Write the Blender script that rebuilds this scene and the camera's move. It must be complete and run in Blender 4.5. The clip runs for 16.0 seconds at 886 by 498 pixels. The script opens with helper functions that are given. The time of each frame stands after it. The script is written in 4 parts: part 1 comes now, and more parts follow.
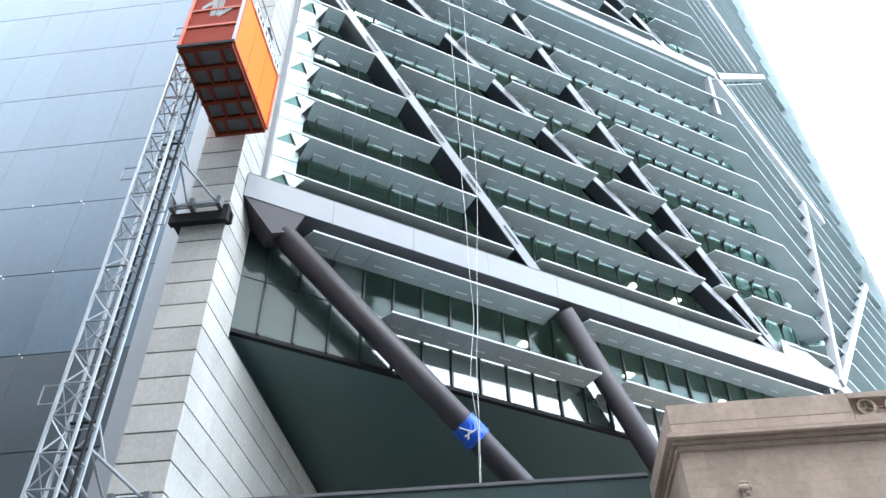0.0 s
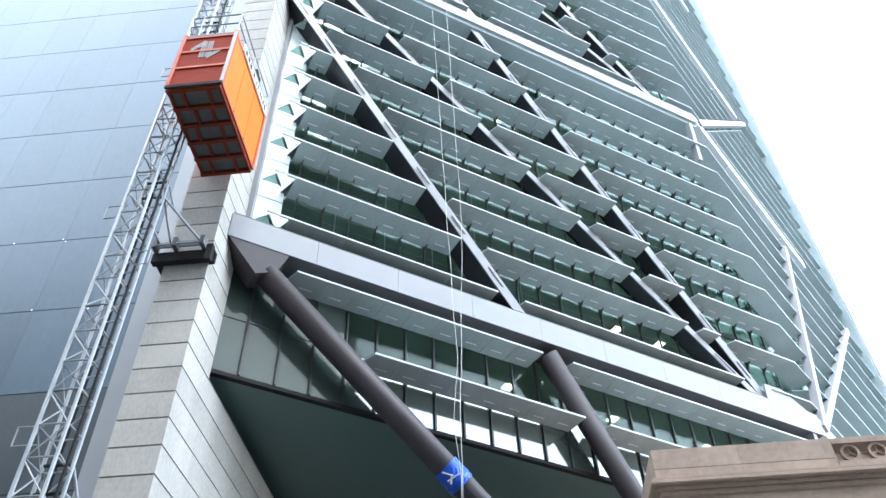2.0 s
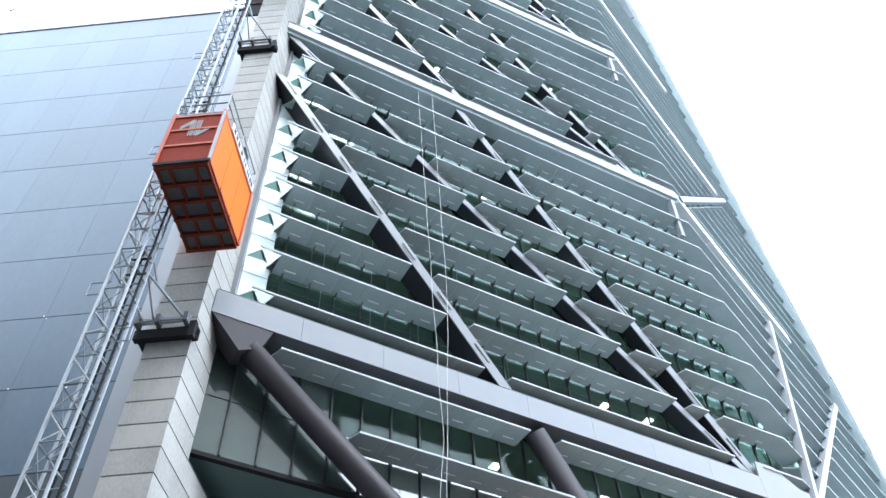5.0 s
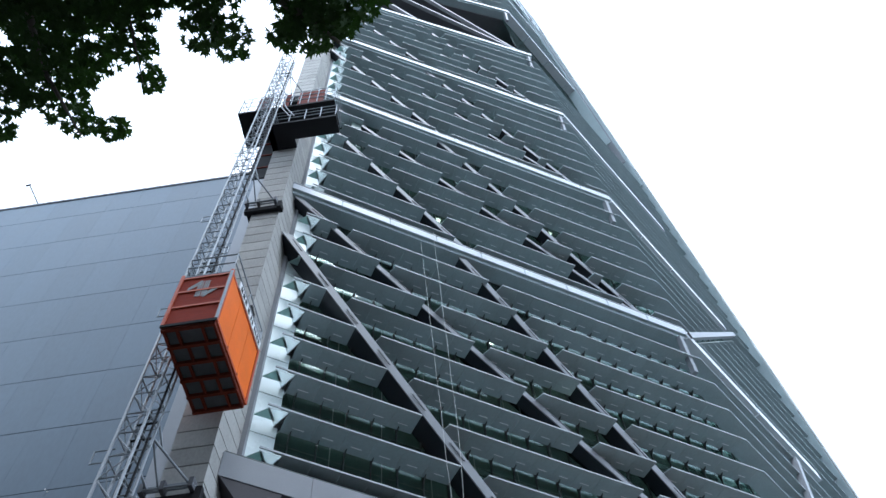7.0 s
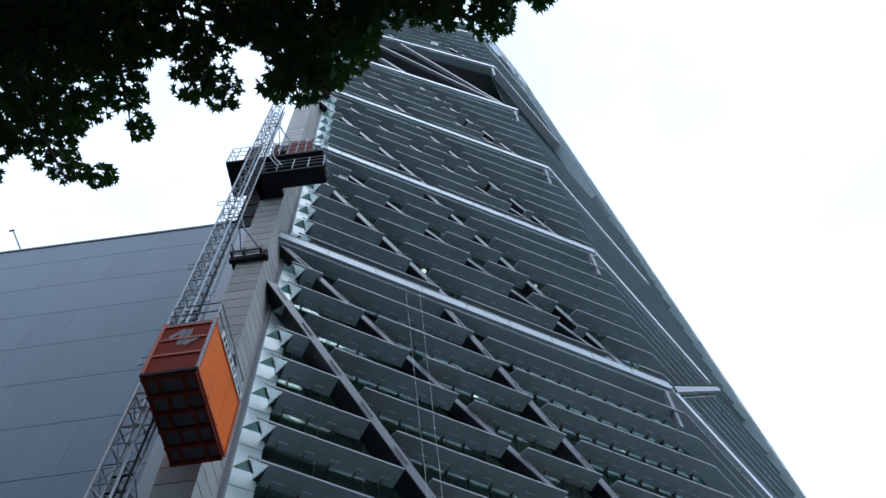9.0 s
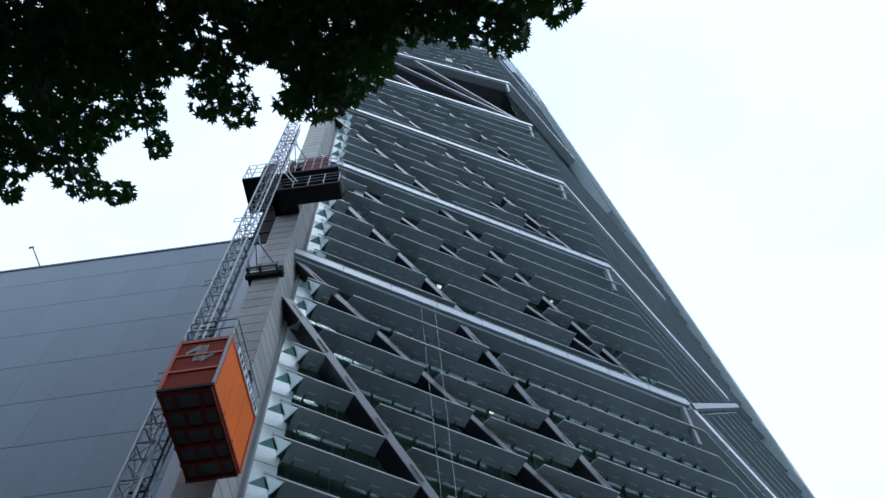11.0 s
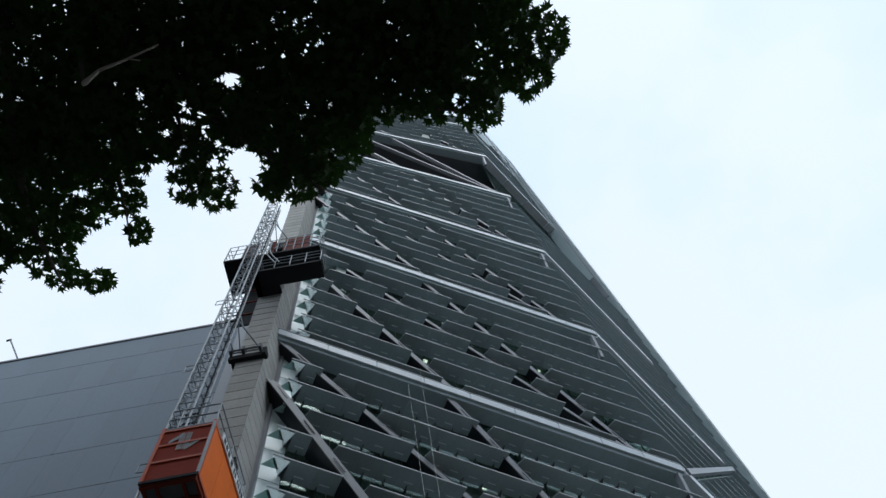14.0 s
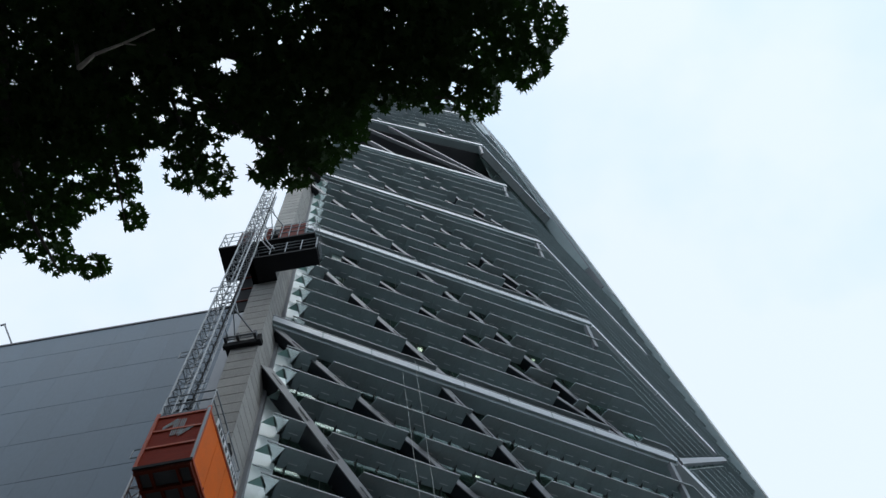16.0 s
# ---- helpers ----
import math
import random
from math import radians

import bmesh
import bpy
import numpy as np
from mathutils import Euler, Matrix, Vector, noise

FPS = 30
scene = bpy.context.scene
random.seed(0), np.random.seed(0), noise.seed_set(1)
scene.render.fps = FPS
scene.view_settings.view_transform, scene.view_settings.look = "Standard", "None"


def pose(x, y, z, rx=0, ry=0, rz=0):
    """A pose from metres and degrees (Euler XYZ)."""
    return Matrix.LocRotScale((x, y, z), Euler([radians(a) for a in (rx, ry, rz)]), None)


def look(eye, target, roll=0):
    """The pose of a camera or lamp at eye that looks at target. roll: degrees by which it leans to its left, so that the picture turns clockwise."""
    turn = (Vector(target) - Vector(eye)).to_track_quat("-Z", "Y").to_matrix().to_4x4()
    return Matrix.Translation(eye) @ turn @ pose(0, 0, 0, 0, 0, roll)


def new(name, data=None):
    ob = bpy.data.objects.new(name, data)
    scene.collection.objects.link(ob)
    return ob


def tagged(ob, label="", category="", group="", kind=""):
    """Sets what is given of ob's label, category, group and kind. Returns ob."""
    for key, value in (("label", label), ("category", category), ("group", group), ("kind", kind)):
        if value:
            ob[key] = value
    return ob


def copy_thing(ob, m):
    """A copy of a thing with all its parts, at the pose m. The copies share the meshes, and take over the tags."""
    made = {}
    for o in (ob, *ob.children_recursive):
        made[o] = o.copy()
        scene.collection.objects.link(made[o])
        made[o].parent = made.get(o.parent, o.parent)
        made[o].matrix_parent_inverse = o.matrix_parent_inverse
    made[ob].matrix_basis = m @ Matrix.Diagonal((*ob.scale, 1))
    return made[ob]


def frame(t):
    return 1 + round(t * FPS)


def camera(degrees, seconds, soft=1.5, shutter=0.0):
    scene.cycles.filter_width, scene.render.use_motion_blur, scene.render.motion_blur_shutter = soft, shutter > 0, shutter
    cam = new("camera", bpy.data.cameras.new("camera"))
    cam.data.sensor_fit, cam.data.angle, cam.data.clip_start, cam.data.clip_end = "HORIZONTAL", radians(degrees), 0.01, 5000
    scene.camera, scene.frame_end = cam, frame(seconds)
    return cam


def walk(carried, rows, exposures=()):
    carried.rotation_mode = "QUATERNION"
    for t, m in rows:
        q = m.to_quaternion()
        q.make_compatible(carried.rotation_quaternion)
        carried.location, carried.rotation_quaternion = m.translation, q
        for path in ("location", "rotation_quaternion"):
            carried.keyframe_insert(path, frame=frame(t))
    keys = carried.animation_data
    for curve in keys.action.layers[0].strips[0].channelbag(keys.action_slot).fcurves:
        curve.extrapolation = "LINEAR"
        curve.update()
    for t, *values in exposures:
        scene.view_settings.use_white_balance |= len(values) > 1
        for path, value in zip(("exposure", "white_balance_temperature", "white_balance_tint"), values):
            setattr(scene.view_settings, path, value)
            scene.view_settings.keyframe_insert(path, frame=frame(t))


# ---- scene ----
# The camera stands on the street and tilts up: x runs along the street, y away from the camera.
cam = camera(59.4, 16.0)
walk(cam, [
    (0.0, pose(0, 0, 1.6, 130.87, 0.84, 6.73)),
    (0.5, pose(0, 0, 1.6, 130.79, 0.90, 6.13)),
    (1.0, pose(0, 0, 1.6, 132.02, 1.10, 5.74)),
    (1.5, pose(0, 0, 1.6, 133.21, 1.44, 5.54)),
    (2.0, pose(0, 0, 1.6, 133.92, 1.23, 5.54)),
    (2.5, pose(0, 0, 1.6, 135.04, 1.12, 5.52)),
    (3.0, pose(0, 0, 1.6, 135.73, 1.03, 5.48)),
    (3.2, pose(0, 0, 1.6, 135.93, 1.15, 5.67)),
    (5.3, pose(0, 0, 1.6, 141.51, 2.47, 4.77)),
    (5.5, pose(0, 0, 1.6, 143.41, 2.76, 5.10)),
    (6.0, pose(0, 0, 1.6, 145.92, 2.83, 6.19)),
    (6.5, pose(0, 0, 1.6, 148.96, 3.31, 8.02)),
    (7.0, pose(0, 0, 1.6, 150.48, 3.35, 7.54)),
    (7.5, pose(0, 0, 1.6, 152.49, 3.64, 6.64)),
    (8.0, pose(0, 0, 1.6, 154.38, 3.88, 6.60)),
    (8.2, pose(0, 0, 1.6, 154.13, 4.00, 6.54)),
    (10.3, pose(0, 0, 1.6, 154.77, 3.76, 6.33)),
    (10.5, pose(0, 0, 1.6, 155.05, 3.45, 6.51)),
    (11.0, pose(0, 0, 1.6, 155.36, 3.01, 7.01)),
    (11.5, pose(0, 0, 1.6, 155.06, 3.20, 7.42)),
    (12.0, pose(0, 0, 1.6, 155.75, 2.94, 8.26)),
    (12.5, pose(0, 0, 1.6, 155.95, 3.48, 9.63)),
    (13.0, pose(0, 0, 1.6, 158.95, 6.00, 9.70)),
    (13.5, pose(0, 0, 1.6, 159.53, 5.46, 9.64)),
    (14.0, pose(0, 0, 1.6, 160.90, 5.11, 8.89)),
    (14.5, pose(0, 0, 1.6, 160.63, 5.36, 8.85)),
    (15.0, pose(0, 0, 1.6, 160.18, 5.52, 8.58)),
    (15.5, pose(0, 0, 1.6, 159.40, 5.42, 8.46)),
    (16.0, pose(0, 0, 1.6, 160.01, 5.23, 8.26)),
], exposures=[(0.0, 2.58, 6100, 7), (3.2, 2.44, 6050, 8), (5.5, 1.98, 5900, 8), (6.5, 1.30, 5700, 8), (8.0, 0.44, 5450, 6), (10.5, 0.11, 5350, 7),
              (12.5, 0.06, 5350, 7), (13.0, 0.0, 5550, 7), (13.5, -0.2, 5950, 6), (16.0, -0.25, 6000, 6)])

# ---- light: a bright overcast sky ----
SUN_ELEVATION, SUN_TURN = radians(52), radians(150)
world = bpy.data.worlds.new("overcast_sky")
scene.world = world
world.use_nodes = True
wn, wl = world.node_tree.nodes, world.node_tree.links
wn.clear()
sky = wn.new("ShaderNodeTexSky")
sky.sky_type, sky.sun_disc = "NISHITA", False
sky.sun_elevation, sky.sun_rotation = SUN_ELEVATION, SUN_TURN
clouds = wn.new("ShaderNodeTexNoise")
clouds.inputs["Scale"].default_value, clouds.inputs["Detail"].default_value = 2.2, 5
coord = wn.new("ShaderNodeTexCoord")
wl.new(coord.outputs["Generated"], clouds.inputs["Vector"])
ramp = wn.new("ShaderNodeValToRGB")
ramp.color_ramp.elements[0].position, ramp.color_ramp.elements[0].color = 0.36, (0.78, 0.90, 1.0, 1)
ramp.color_ramp.elements[1].position, ramp.color_ramp.elements[1].color = 0.54, (0.955, 0.98, 1.0, 1)
wl.new(clouds.outputs["Fac"], ramp.inputs["Fac"])
sky_bg, cloud_bg, both, wout = (wn.new("ShaderNodeBackground"), wn.new("ShaderNodeBackground"),
                                wn.new("ShaderNodeAddShader"), wn.new("ShaderNodeOutputWorld"))
wl.new(sky.outputs[0], sky_bg.inputs["Color"])
sky_bg.inputs["Strength"].default_value = 0.05
wl.new(ramp.outputs[0], cloud_bg.inputs["Color"])
cloud_bg.inputs["Strength"].default_value = 1.05
wl.new(sky_bg.outputs[0], both.inputs[0])
wl.new(cloud_bg.outputs[0], both.inputs[1])
wl.new(both.outputs[0], wout.inputs["Surface"])
sun = new("sun", bpy.data.lights.new("sun", "SUN"))
sun.data.energy, sun.data.angle, sun.data.color = 0.7, radians(25), (1.0, 0.97, 0.92)
sun.matrix_world = look((0, 0, 60), (math.sin(SUN_TURN) * -30, math.cos(SUN_TURN) * -30, 60 - 42))


# ---- materials ----
def material(name, colour, rough=0.6, metal=0.0, vary=0.15, scale=1.2, fine=30.0, bump=0.0, stretch=(1, 1, 1),
             per_piece=0.0, specular=0.5, emit=0.0, dirt=None):
    """A procedural surface: base colour varied by coarse stains and fine grain, with an optional relief."""
    m = bpy.data.materials.new(name)
    m.use_nodes = True
    n, l = m.node_tree.nodes, m.node_tree.links
    b = n["Principled BSDF"]
    b.inputs["Roughness"].default_value, b.inputs["Metallic"].default_value = rough, metal
    b.inputs["Specular IOR Level"].default_value = specular
    tc, mp = n.new("ShaderNodeTexCoord"), n.new("ShaderNodeMapping")
    mp.inputs["Scale"].default_value = stretch
    geo = n.new("ShaderNodeNewGeometry")
    l.new(geo.outputs["Position"], mp.inputs["Vector"])
    coarse, grain = n.new("ShaderNodeTexNoise"), n.new("ShaderNodeTexNoise")
    coarse.inputs["Scale"].default_value, coarse.inputs["Detail"].default_value = scale, 6
    coarse.inputs["Roughness"].default_value = 0.62
    grain.inputs["Scale"].default_value, grain.inputs["Detail"].default_value = fine, 3
    for t in (coarse, grain):
        l.new(mp.outputs[0], t.inputs["Vector"])
    mix = n.new("ShaderNodeMath")
    mix.operation = "MULTIPLY_ADD"
    mix.inputs[1].default_value = 0.65
    l.new(coarse.outputs["Fac"], mix.inputs[0])
    half = n.new("ShaderNodeMath")
    half.operation = "MULTIPLY"
    half.inputs[1].default_value = 0.35
    l.new(grain.outputs["Fac"], half.inputs[0])
    l.new(half.outputs[0], mix.inputs[2])
    total = mix
    if per_piece:
        info = n.new("ShaderNodeObjectInfo")
        add = n.new("ShaderNodeMath")
        add.operation = "MULTIPLY_ADD"
        add.inputs[1].default_value = per_piece
        l.new(info.outputs["Random"], add.inputs[0])
        l.new(mix.outputs[0], add.inputs[2])
        isl = n.new("ShaderNodeMath")
        isl.operation = "MULTIPLY_ADD"
        isl.inputs[1].default_value = per_piece
        l.new(geo.outputs["Random Per Island"], isl.inputs[0])
        l.new(add.outputs[0], isl.inputs[2])
        total = n.new("ShaderNodeMath")
        total.operation = "SUBTRACT"
        total.inputs[1].default_value = per_piece
        l.new(isl.outputs[0], total.inputs[0])
    r = n.new("ShaderNodeValToRGB")
    dark = dirt or tuple(c * (1 - vary) for c in colour)
    r.color_ramp.elements[0].position, r.color_ramp.elements[0].color = 0.30, (*dark, 1)
    r.color_ramp.elements[1].position = 0.70
    r.color_ramp.elements[1].color = (*(min(1.0, c * (1 + vary)) for c in colour), 1)
    l.new(total.outputs[0], r.inputs["Fac"])
    l.new(r.outputs[0], b.inputs["Base Color"])
    rr = n.new("ShaderNodeMapRange")
    rr.inputs["To Min"].default_value, rr.inputs["To Max"].default_value = max(0.02, rough - 0.08), min(1, rough + 0.1)
    l.new(coarse.outputs["Fac"], rr.inputs["Value"])
    l.new(rr.outputs[0], b.inputs["Roughness"])
    if bump:
        bp = n.new("ShaderNodeBump")
        bp.inputs["Strength"].default_value, bp.inputs["Distance"].default_value = bump, 0.02
        l.new(total.outputs[0], bp.inputs["Height"])
        l.new(bp.outputs[0], b.inputs["Normal"])
    if emit:
        l.new(r.outputs[0], b.inputs["Emission Color"])
        b.inputs["Emission Strength"].default_value = emit
    return m


def glazing_material(name, tint):
    """Tinted see-through glass with a mirror-like surface that strengthens at grazing angles."""
    m = bpy.data.materials.new(name)
    m.use_nodes = True
    n, l = m.node_tree.nodes, m.node_tree.links
    n.clear()
    clear, gloss, mix, out = (n.new("ShaderNodeBsdfTransparent"), n.new("ShaderNodeBsdfGlossy"), n.new("ShaderNodeMixShader"), n.new("ShaderNodeOutputMaterial"))
    clear.inputs["Color"].default_value = (*tint, 1)
    gloss.inputs["Color"].default_value, gloss.inputs["Roughness"].default_value = (0.85, 0.95, 0.93, 1), 0.03
    facing = n.new("ShaderNodeLayerWeight")
    facing.inputs["Blend"].default_value = 0.5
    steep = n.new("ShaderNodeMath")
    steep.operation = "POWER"
    steep.inputs[1].default_value = 3.0
    l.new(facing.outputs["Facing"], steep.inputs[0])
    fres = n.new("ShaderNodeMath")
    fres.operation = "MULTIPLY_ADD"
    fres.inputs[1].default_value, fres.inputs[2].default_value = 0.42, 0.020
    l.new(steep.outputs[0], fres.inputs[0])
    noise_t, bp = n.new("ShaderNodeTexNoise"), n.new("ShaderNodeBump")
    noise_t.inputs["Scale"].default_value = 0.5
    bp.inputs["Strength"].default_value, bp.inputs["Distance"].default_value = 0.06, 0.1
    geo = n.new("ShaderNodeNewGeometry")
    l.new(geo.outputs["Position"], noise_t.inputs["Vector"])
    l.new(noise_t.outputs["Fac"], bp.inputs["Height"])
    l.new(bp.outputs[0], gloss.inputs["Normal"])
    l.new(fres.outputs[0], mix.inputs[0])
    l.new(clear.outputs[0], mix.inputs[1])
    l.new(gloss.outputs[0], mix.inputs[2])
    l.new(mix.outputs[0], out.inputs["Surface"])
    return m


M_CONCRETE = material("weathered_concrete", (0.36, 0.35, 0.33), 0.85, vary=0.28, scale=0.55, fine=14, bump=0.25, stretch=(1, 1, 0.6), per_piece=0.16)
M_STEEL = material("lilac_grey_painted_steel", (0.255, 0.265, 0.285), 0.42, vary=0.08, scale=0.8, fine=25, per_piece=0.05)
M_BRACE = material("mid_grey_painted_steel", (0.205, 0.21, 0.225), 0.42, vary=0.14, scale=0.8, fine=25, per_piece=0.05)
M_BROWN = material("red_brown_sheet", (0.15, 0.035, 0.025), 0.7, vary=0.2, scale=1.5, specular=0.2)
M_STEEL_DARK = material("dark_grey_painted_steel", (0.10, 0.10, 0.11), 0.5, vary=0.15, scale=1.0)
M_LOUVRE = material("grey_green_aluminium", (0.37, 0.445, 0.465), 0.42, metal=0.0, vary=0.15, scale=0.45, fine=9, per_piece=0.10)
M_ENDPANEL = material("pale_grey_panel", (0.40, 0.42, 0.41), 0.6, vary=0.15, scale=0.5, fine=8, per_piece=0.2)
M_PLATE = material("pale_painted_plate", (0.60, 0.635, 0.675), 0.35, vary=0.10, scale=0.8, fine=25, per_piece=0.12)
M_LIP = material("anodised_aluminium", (0.40, 0.44, 0.46), 0.5, vary=0.14, scale=0.5)
M_ARROW = material("pale_sign_paint", (0.30, 0.32, 0.32), 0.5, vary=0.12)
M_WEB = material("navy_black_steel", (0.022, 0.026, 0.034), 0.45, vary=0.25, scale=0.9)
# White for the strips that replace bright slots in the louvre blades.
M_SLOT = material("white_cleat", (0.85, 0.87, 0.88), 0.4, vary=0.05)
M_GLASS = glazing_material("green_office_glass", (0.60, 0.69, 0.66))
M_SPANDREL = material("grey_green_spandrel_glass", (0.066, 0.092, 0.086), 0.08, vary=0.15, scale=0.5, per_piece=0.08, specular=0.9)
# Near-white colour stands in for sky showing through the corner glass.
M_SKYPANE = material("white_translucent_glass", (0.84, 0.93, 0.93), 0.25, metal=0.0, vary=0.05, scale=0.5, per_piece=0.06)
M_FRIT = material("pale_green_fritted_glass", (0.36, 0.48, 0.46), 0.2, vary=0.15, scale=0.9)
M_RIB = material("pale_ribbed_aluminium", (0.76, 0.84, 0.84), 0.5, vary=0.06, scale=1.0)
M_BOX = material("dusty_green_glass", (0.10, 0.145, 0.135), 0.3, vary=0.25, scale=0.8)
M_MULLION = material("charcoal_mullion", (0.035, 0.045, 0.045), 0.4, vary=0.2)
M_SOFFIT = material("dark_green_soffit_panel", (0.105, 0.16, 0.158), 0.42, vary=0.12, scale=0.25)
M_TUBE = material("plum_grey_steel_tube", (0.048, 0.043, 0.050), 0.5, metal=0.0, vary=0.18, scale=1.1, fine=18, specular=0.35)
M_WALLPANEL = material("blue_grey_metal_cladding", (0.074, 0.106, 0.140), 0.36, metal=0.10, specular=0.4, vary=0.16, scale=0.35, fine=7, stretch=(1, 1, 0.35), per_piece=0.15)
# Darker copy of the cladding: the lower wall's shade and dark reflection as colour.
M_SHADECLAD = material("dark_lower_cladding", (0.034, 0.046, 0.056), 0.4, vary=0.2, scale=0.25, fine=8, per_piece=0.06)
M_JOINT = material("dark_joint", (0.05, 0.06, 0.07), 0.8)
M_ORANGE = material("orange_painted_sheet", (0.86, 0.165, 0.004), 0.45, specular=0.25, vary=0.13, scale=1.1, fine=20, per_piece=0.05)
M_RED = material("red_oxide_painted_mesh", (0.27, 0.03, 0.012), 0.75, specular=0.2, vary=0.25, scale=2.0, fine=6, stretch=(1, 1, 12), bump=0.5)
M_REDFRAME = material("red_orange_frame", (0.48, 0.07, 0.015), 0.5, vary=0.15, scale=2.0)
M_BEARER = material("dull_brown_red_steel", (0.17, 0.03, 0.014), 0.7, vary=0.3, scale=2.0, specular=0.2)
M_UNDER = material("grey_floor_tray", (0.10, 0.102, 0.105), 0.7, vary=0.3, scale=2.5)
M_GALV = material("galvanised_steel", (0.29, 0.31, 0.33), 0.5, metal=0.45, vary=0.18, scale=3.0, fine=40)
M_BLACK = material("black_steel", (0.018, 0.018, 0.02), 0.75, vary=0.25, specular=0.2)
M_WHITE = material("white_paint", (0.8, 0.8, 0.8), 0.5, vary=0.06, scale=3)
M_LETTER = material("dark_letter_paint", (0.03, 0.03, 0.035), 0.6)
M_STONE = material("pink_brown_sandstone", (0.385, 0.295, 0.24), 0.85, vary=0.24, scale=1.3, fine=9, bump=0.25, per_piece=0.16)
M_CANOPY = material("green_glass_fascia", (0.036, 0.060, 0.060), 0.35, vary=0.15, scale=0.6)
M_BLUE = material("blue_plastic_wrap", (0.015, 0.10, 0.62), 0.35, vary=0.25, scale=6, bump=0.6)
M_ROPE = material("pale_rope", (0.62, 0.64, 0.62), 0.8, vary=0.1)
M_ASPHALT = material("asphalt", (0.05, 0.05, 0.052), 0.9, vary=0.25, scale=0.6, fine=60, bump=0.3)
M_PAVING = material("grey_granite_paving", (0.22, 0.21, 0.20), 0.8, vary=0.18, scale=0.8, per_piece=0.1)
M_BARK = material("grey_bark", (0.11, 0.095, 0.075), 0.9, vary=0.4, scale=3, fine=25, bump=0.6)
M_TWIG = material("pale_dead_twig", (0.52, 0.46, 0.38), 0.9, vary=0.25, scale=8)
M_LEAF = material("green_leaves", (0.036, 0.066, 0.018), 0.6, vary=0.4, scale=2.0, per_piece=0.2, specular=0.15)
leaf_nodes, leaf_links = M_LEAF.node_tree.nodes, M_LEAF.node_tree.links
thin, leaf_mix = leaf_nodes.new("ShaderNodeBsdfTranslucent"), leaf_nodes.new("ShaderNodeMixShader")
thin.inputs["Color"].default_value = (0.045, 0.11, 0.012, 1)
leaf_mix.inputs[0].default_value = 0.2
leaf_links.new(leaf_nodes["Principled BSDF"].outputs[0], leaf_mix.inputs[1])
leaf_links.new(thin.outputs[0], leaf_mix.inputs[2])
leaf_links.new(leaf_mix.outputs[0], leaf_nodes["Material Output"].inputs["Surface"])


def let_light_through(m, colour, share):
    """Thin frosted glass: part of the light that falls on its back comes through."""
    n, l = m.node_tree.nodes, m.node_tree.links
    thin_side, both_sides = n.new("ShaderNodeBsdfTranslucent"), n.new("ShaderNodeMixShader")
    thin_side.inputs["Color"].default_value = (*colour, 1)
    both_sides.inputs[0].default_value = share
    l.new(n["Principled BSDF"].outputs[0], both_sides.inputs[1])
    l.new(thin_side.outputs[0], both_sides.inputs[2])
    l.new(both_sides.outputs[0], n["Material Output"].inputs["Surface"])


spandrel_face = M_SPANDREL.node_tree.nodes["Principled BSDF"]
spandrel_face.inputs["Coat Weight"].default_value, spandrel_face.inputs["Coat IOR"].default_value = 1.0, 1.9
spandrel_face.inputs["Coat Roughness"].default_value = 0.04
let_light_through(M_RIB, (0.93, 0.97, 0.97), 0.88)
let_light_through(M_FRIT, (0.50, 0.68, 0.65), 0.45)
M_LAMP = material("lit_ceiling_panel", (1.0, 0.93, 0.75), 0.5, vary=0.02, emit=2.2)
M_CEILING = material("office_ceiling", (0.66, 0.69, 0.64), 0.8, vary=0.08)
M_SLAB = material("floor_slab", (0.30, 0.30, 0.29), 0.85)
# Surfaces of the unseen blocks that hold back sky and show in the glass.
M_DARKWALL = material("dark_far_building", (0.11, 0.105, 0.10), 0.8, vary=0.2, scale=0.15)
M_FARWALL = material("far_building_render", (0.30, 0.29, 0.27), 0.85, vary=0.15, scale=0.2)


# ---- mesh helpers ----
def link(name, bm, mat, parent=None, label="", kind="", smooth=False):
    me = bpy.data.meshes.new(name)
    bm.to_mesh(me)
    bm.free()
    for mm in mat if isinstance(mat, (list, tuple)) else [mat]:
        me.materials.append(mm)
    if smooth:
        for p in me.polygons:
            p.use_smooth = True
    ob = new(name, me)
    ob.parent = parent
    return tagged(ob, label, kind=kind)


def part(name, bm, mat, parent, label="", kind="", smooth=False):
    return link(name, bm, mat, parent, label, kind, smooth)


def thing(name, label, category, group="", kind=""):
    return tagged(new(name), label, category, group, kind)


def box(bm, x0, x1, y0, y1, z0, z1, slot=0):
    v = [bm.verts.new((x, y, z)) for x in (x0, x1) for y in (y0, y1) for z in (z0, z1)]
    for q in ((0, 1, 3, 2), (4, 6, 7, 5), (0, 4, 5, 1), (2, 3, 7, 6), (0, 2, 6, 4), (1, 5, 7, 3)):
        bm.faces.new([v[i] for i in q]).material_index = slot
    return v


def hexa(bm, pts, slot=0):
    """A solid from eight corners: four of one end, then the four of the other in the same order."""
    v = [bm.verts.new(p) for p in pts]
    for q in ((3, 2, 1, 0), (4, 5, 6, 7), (0, 1, 5, 4), (1, 2, 6, 5), (2, 3, 7, 6), (3, 0, 4, 7)):
        bm.faces.new([v[i] for i in q]).material_index = slot
    return v


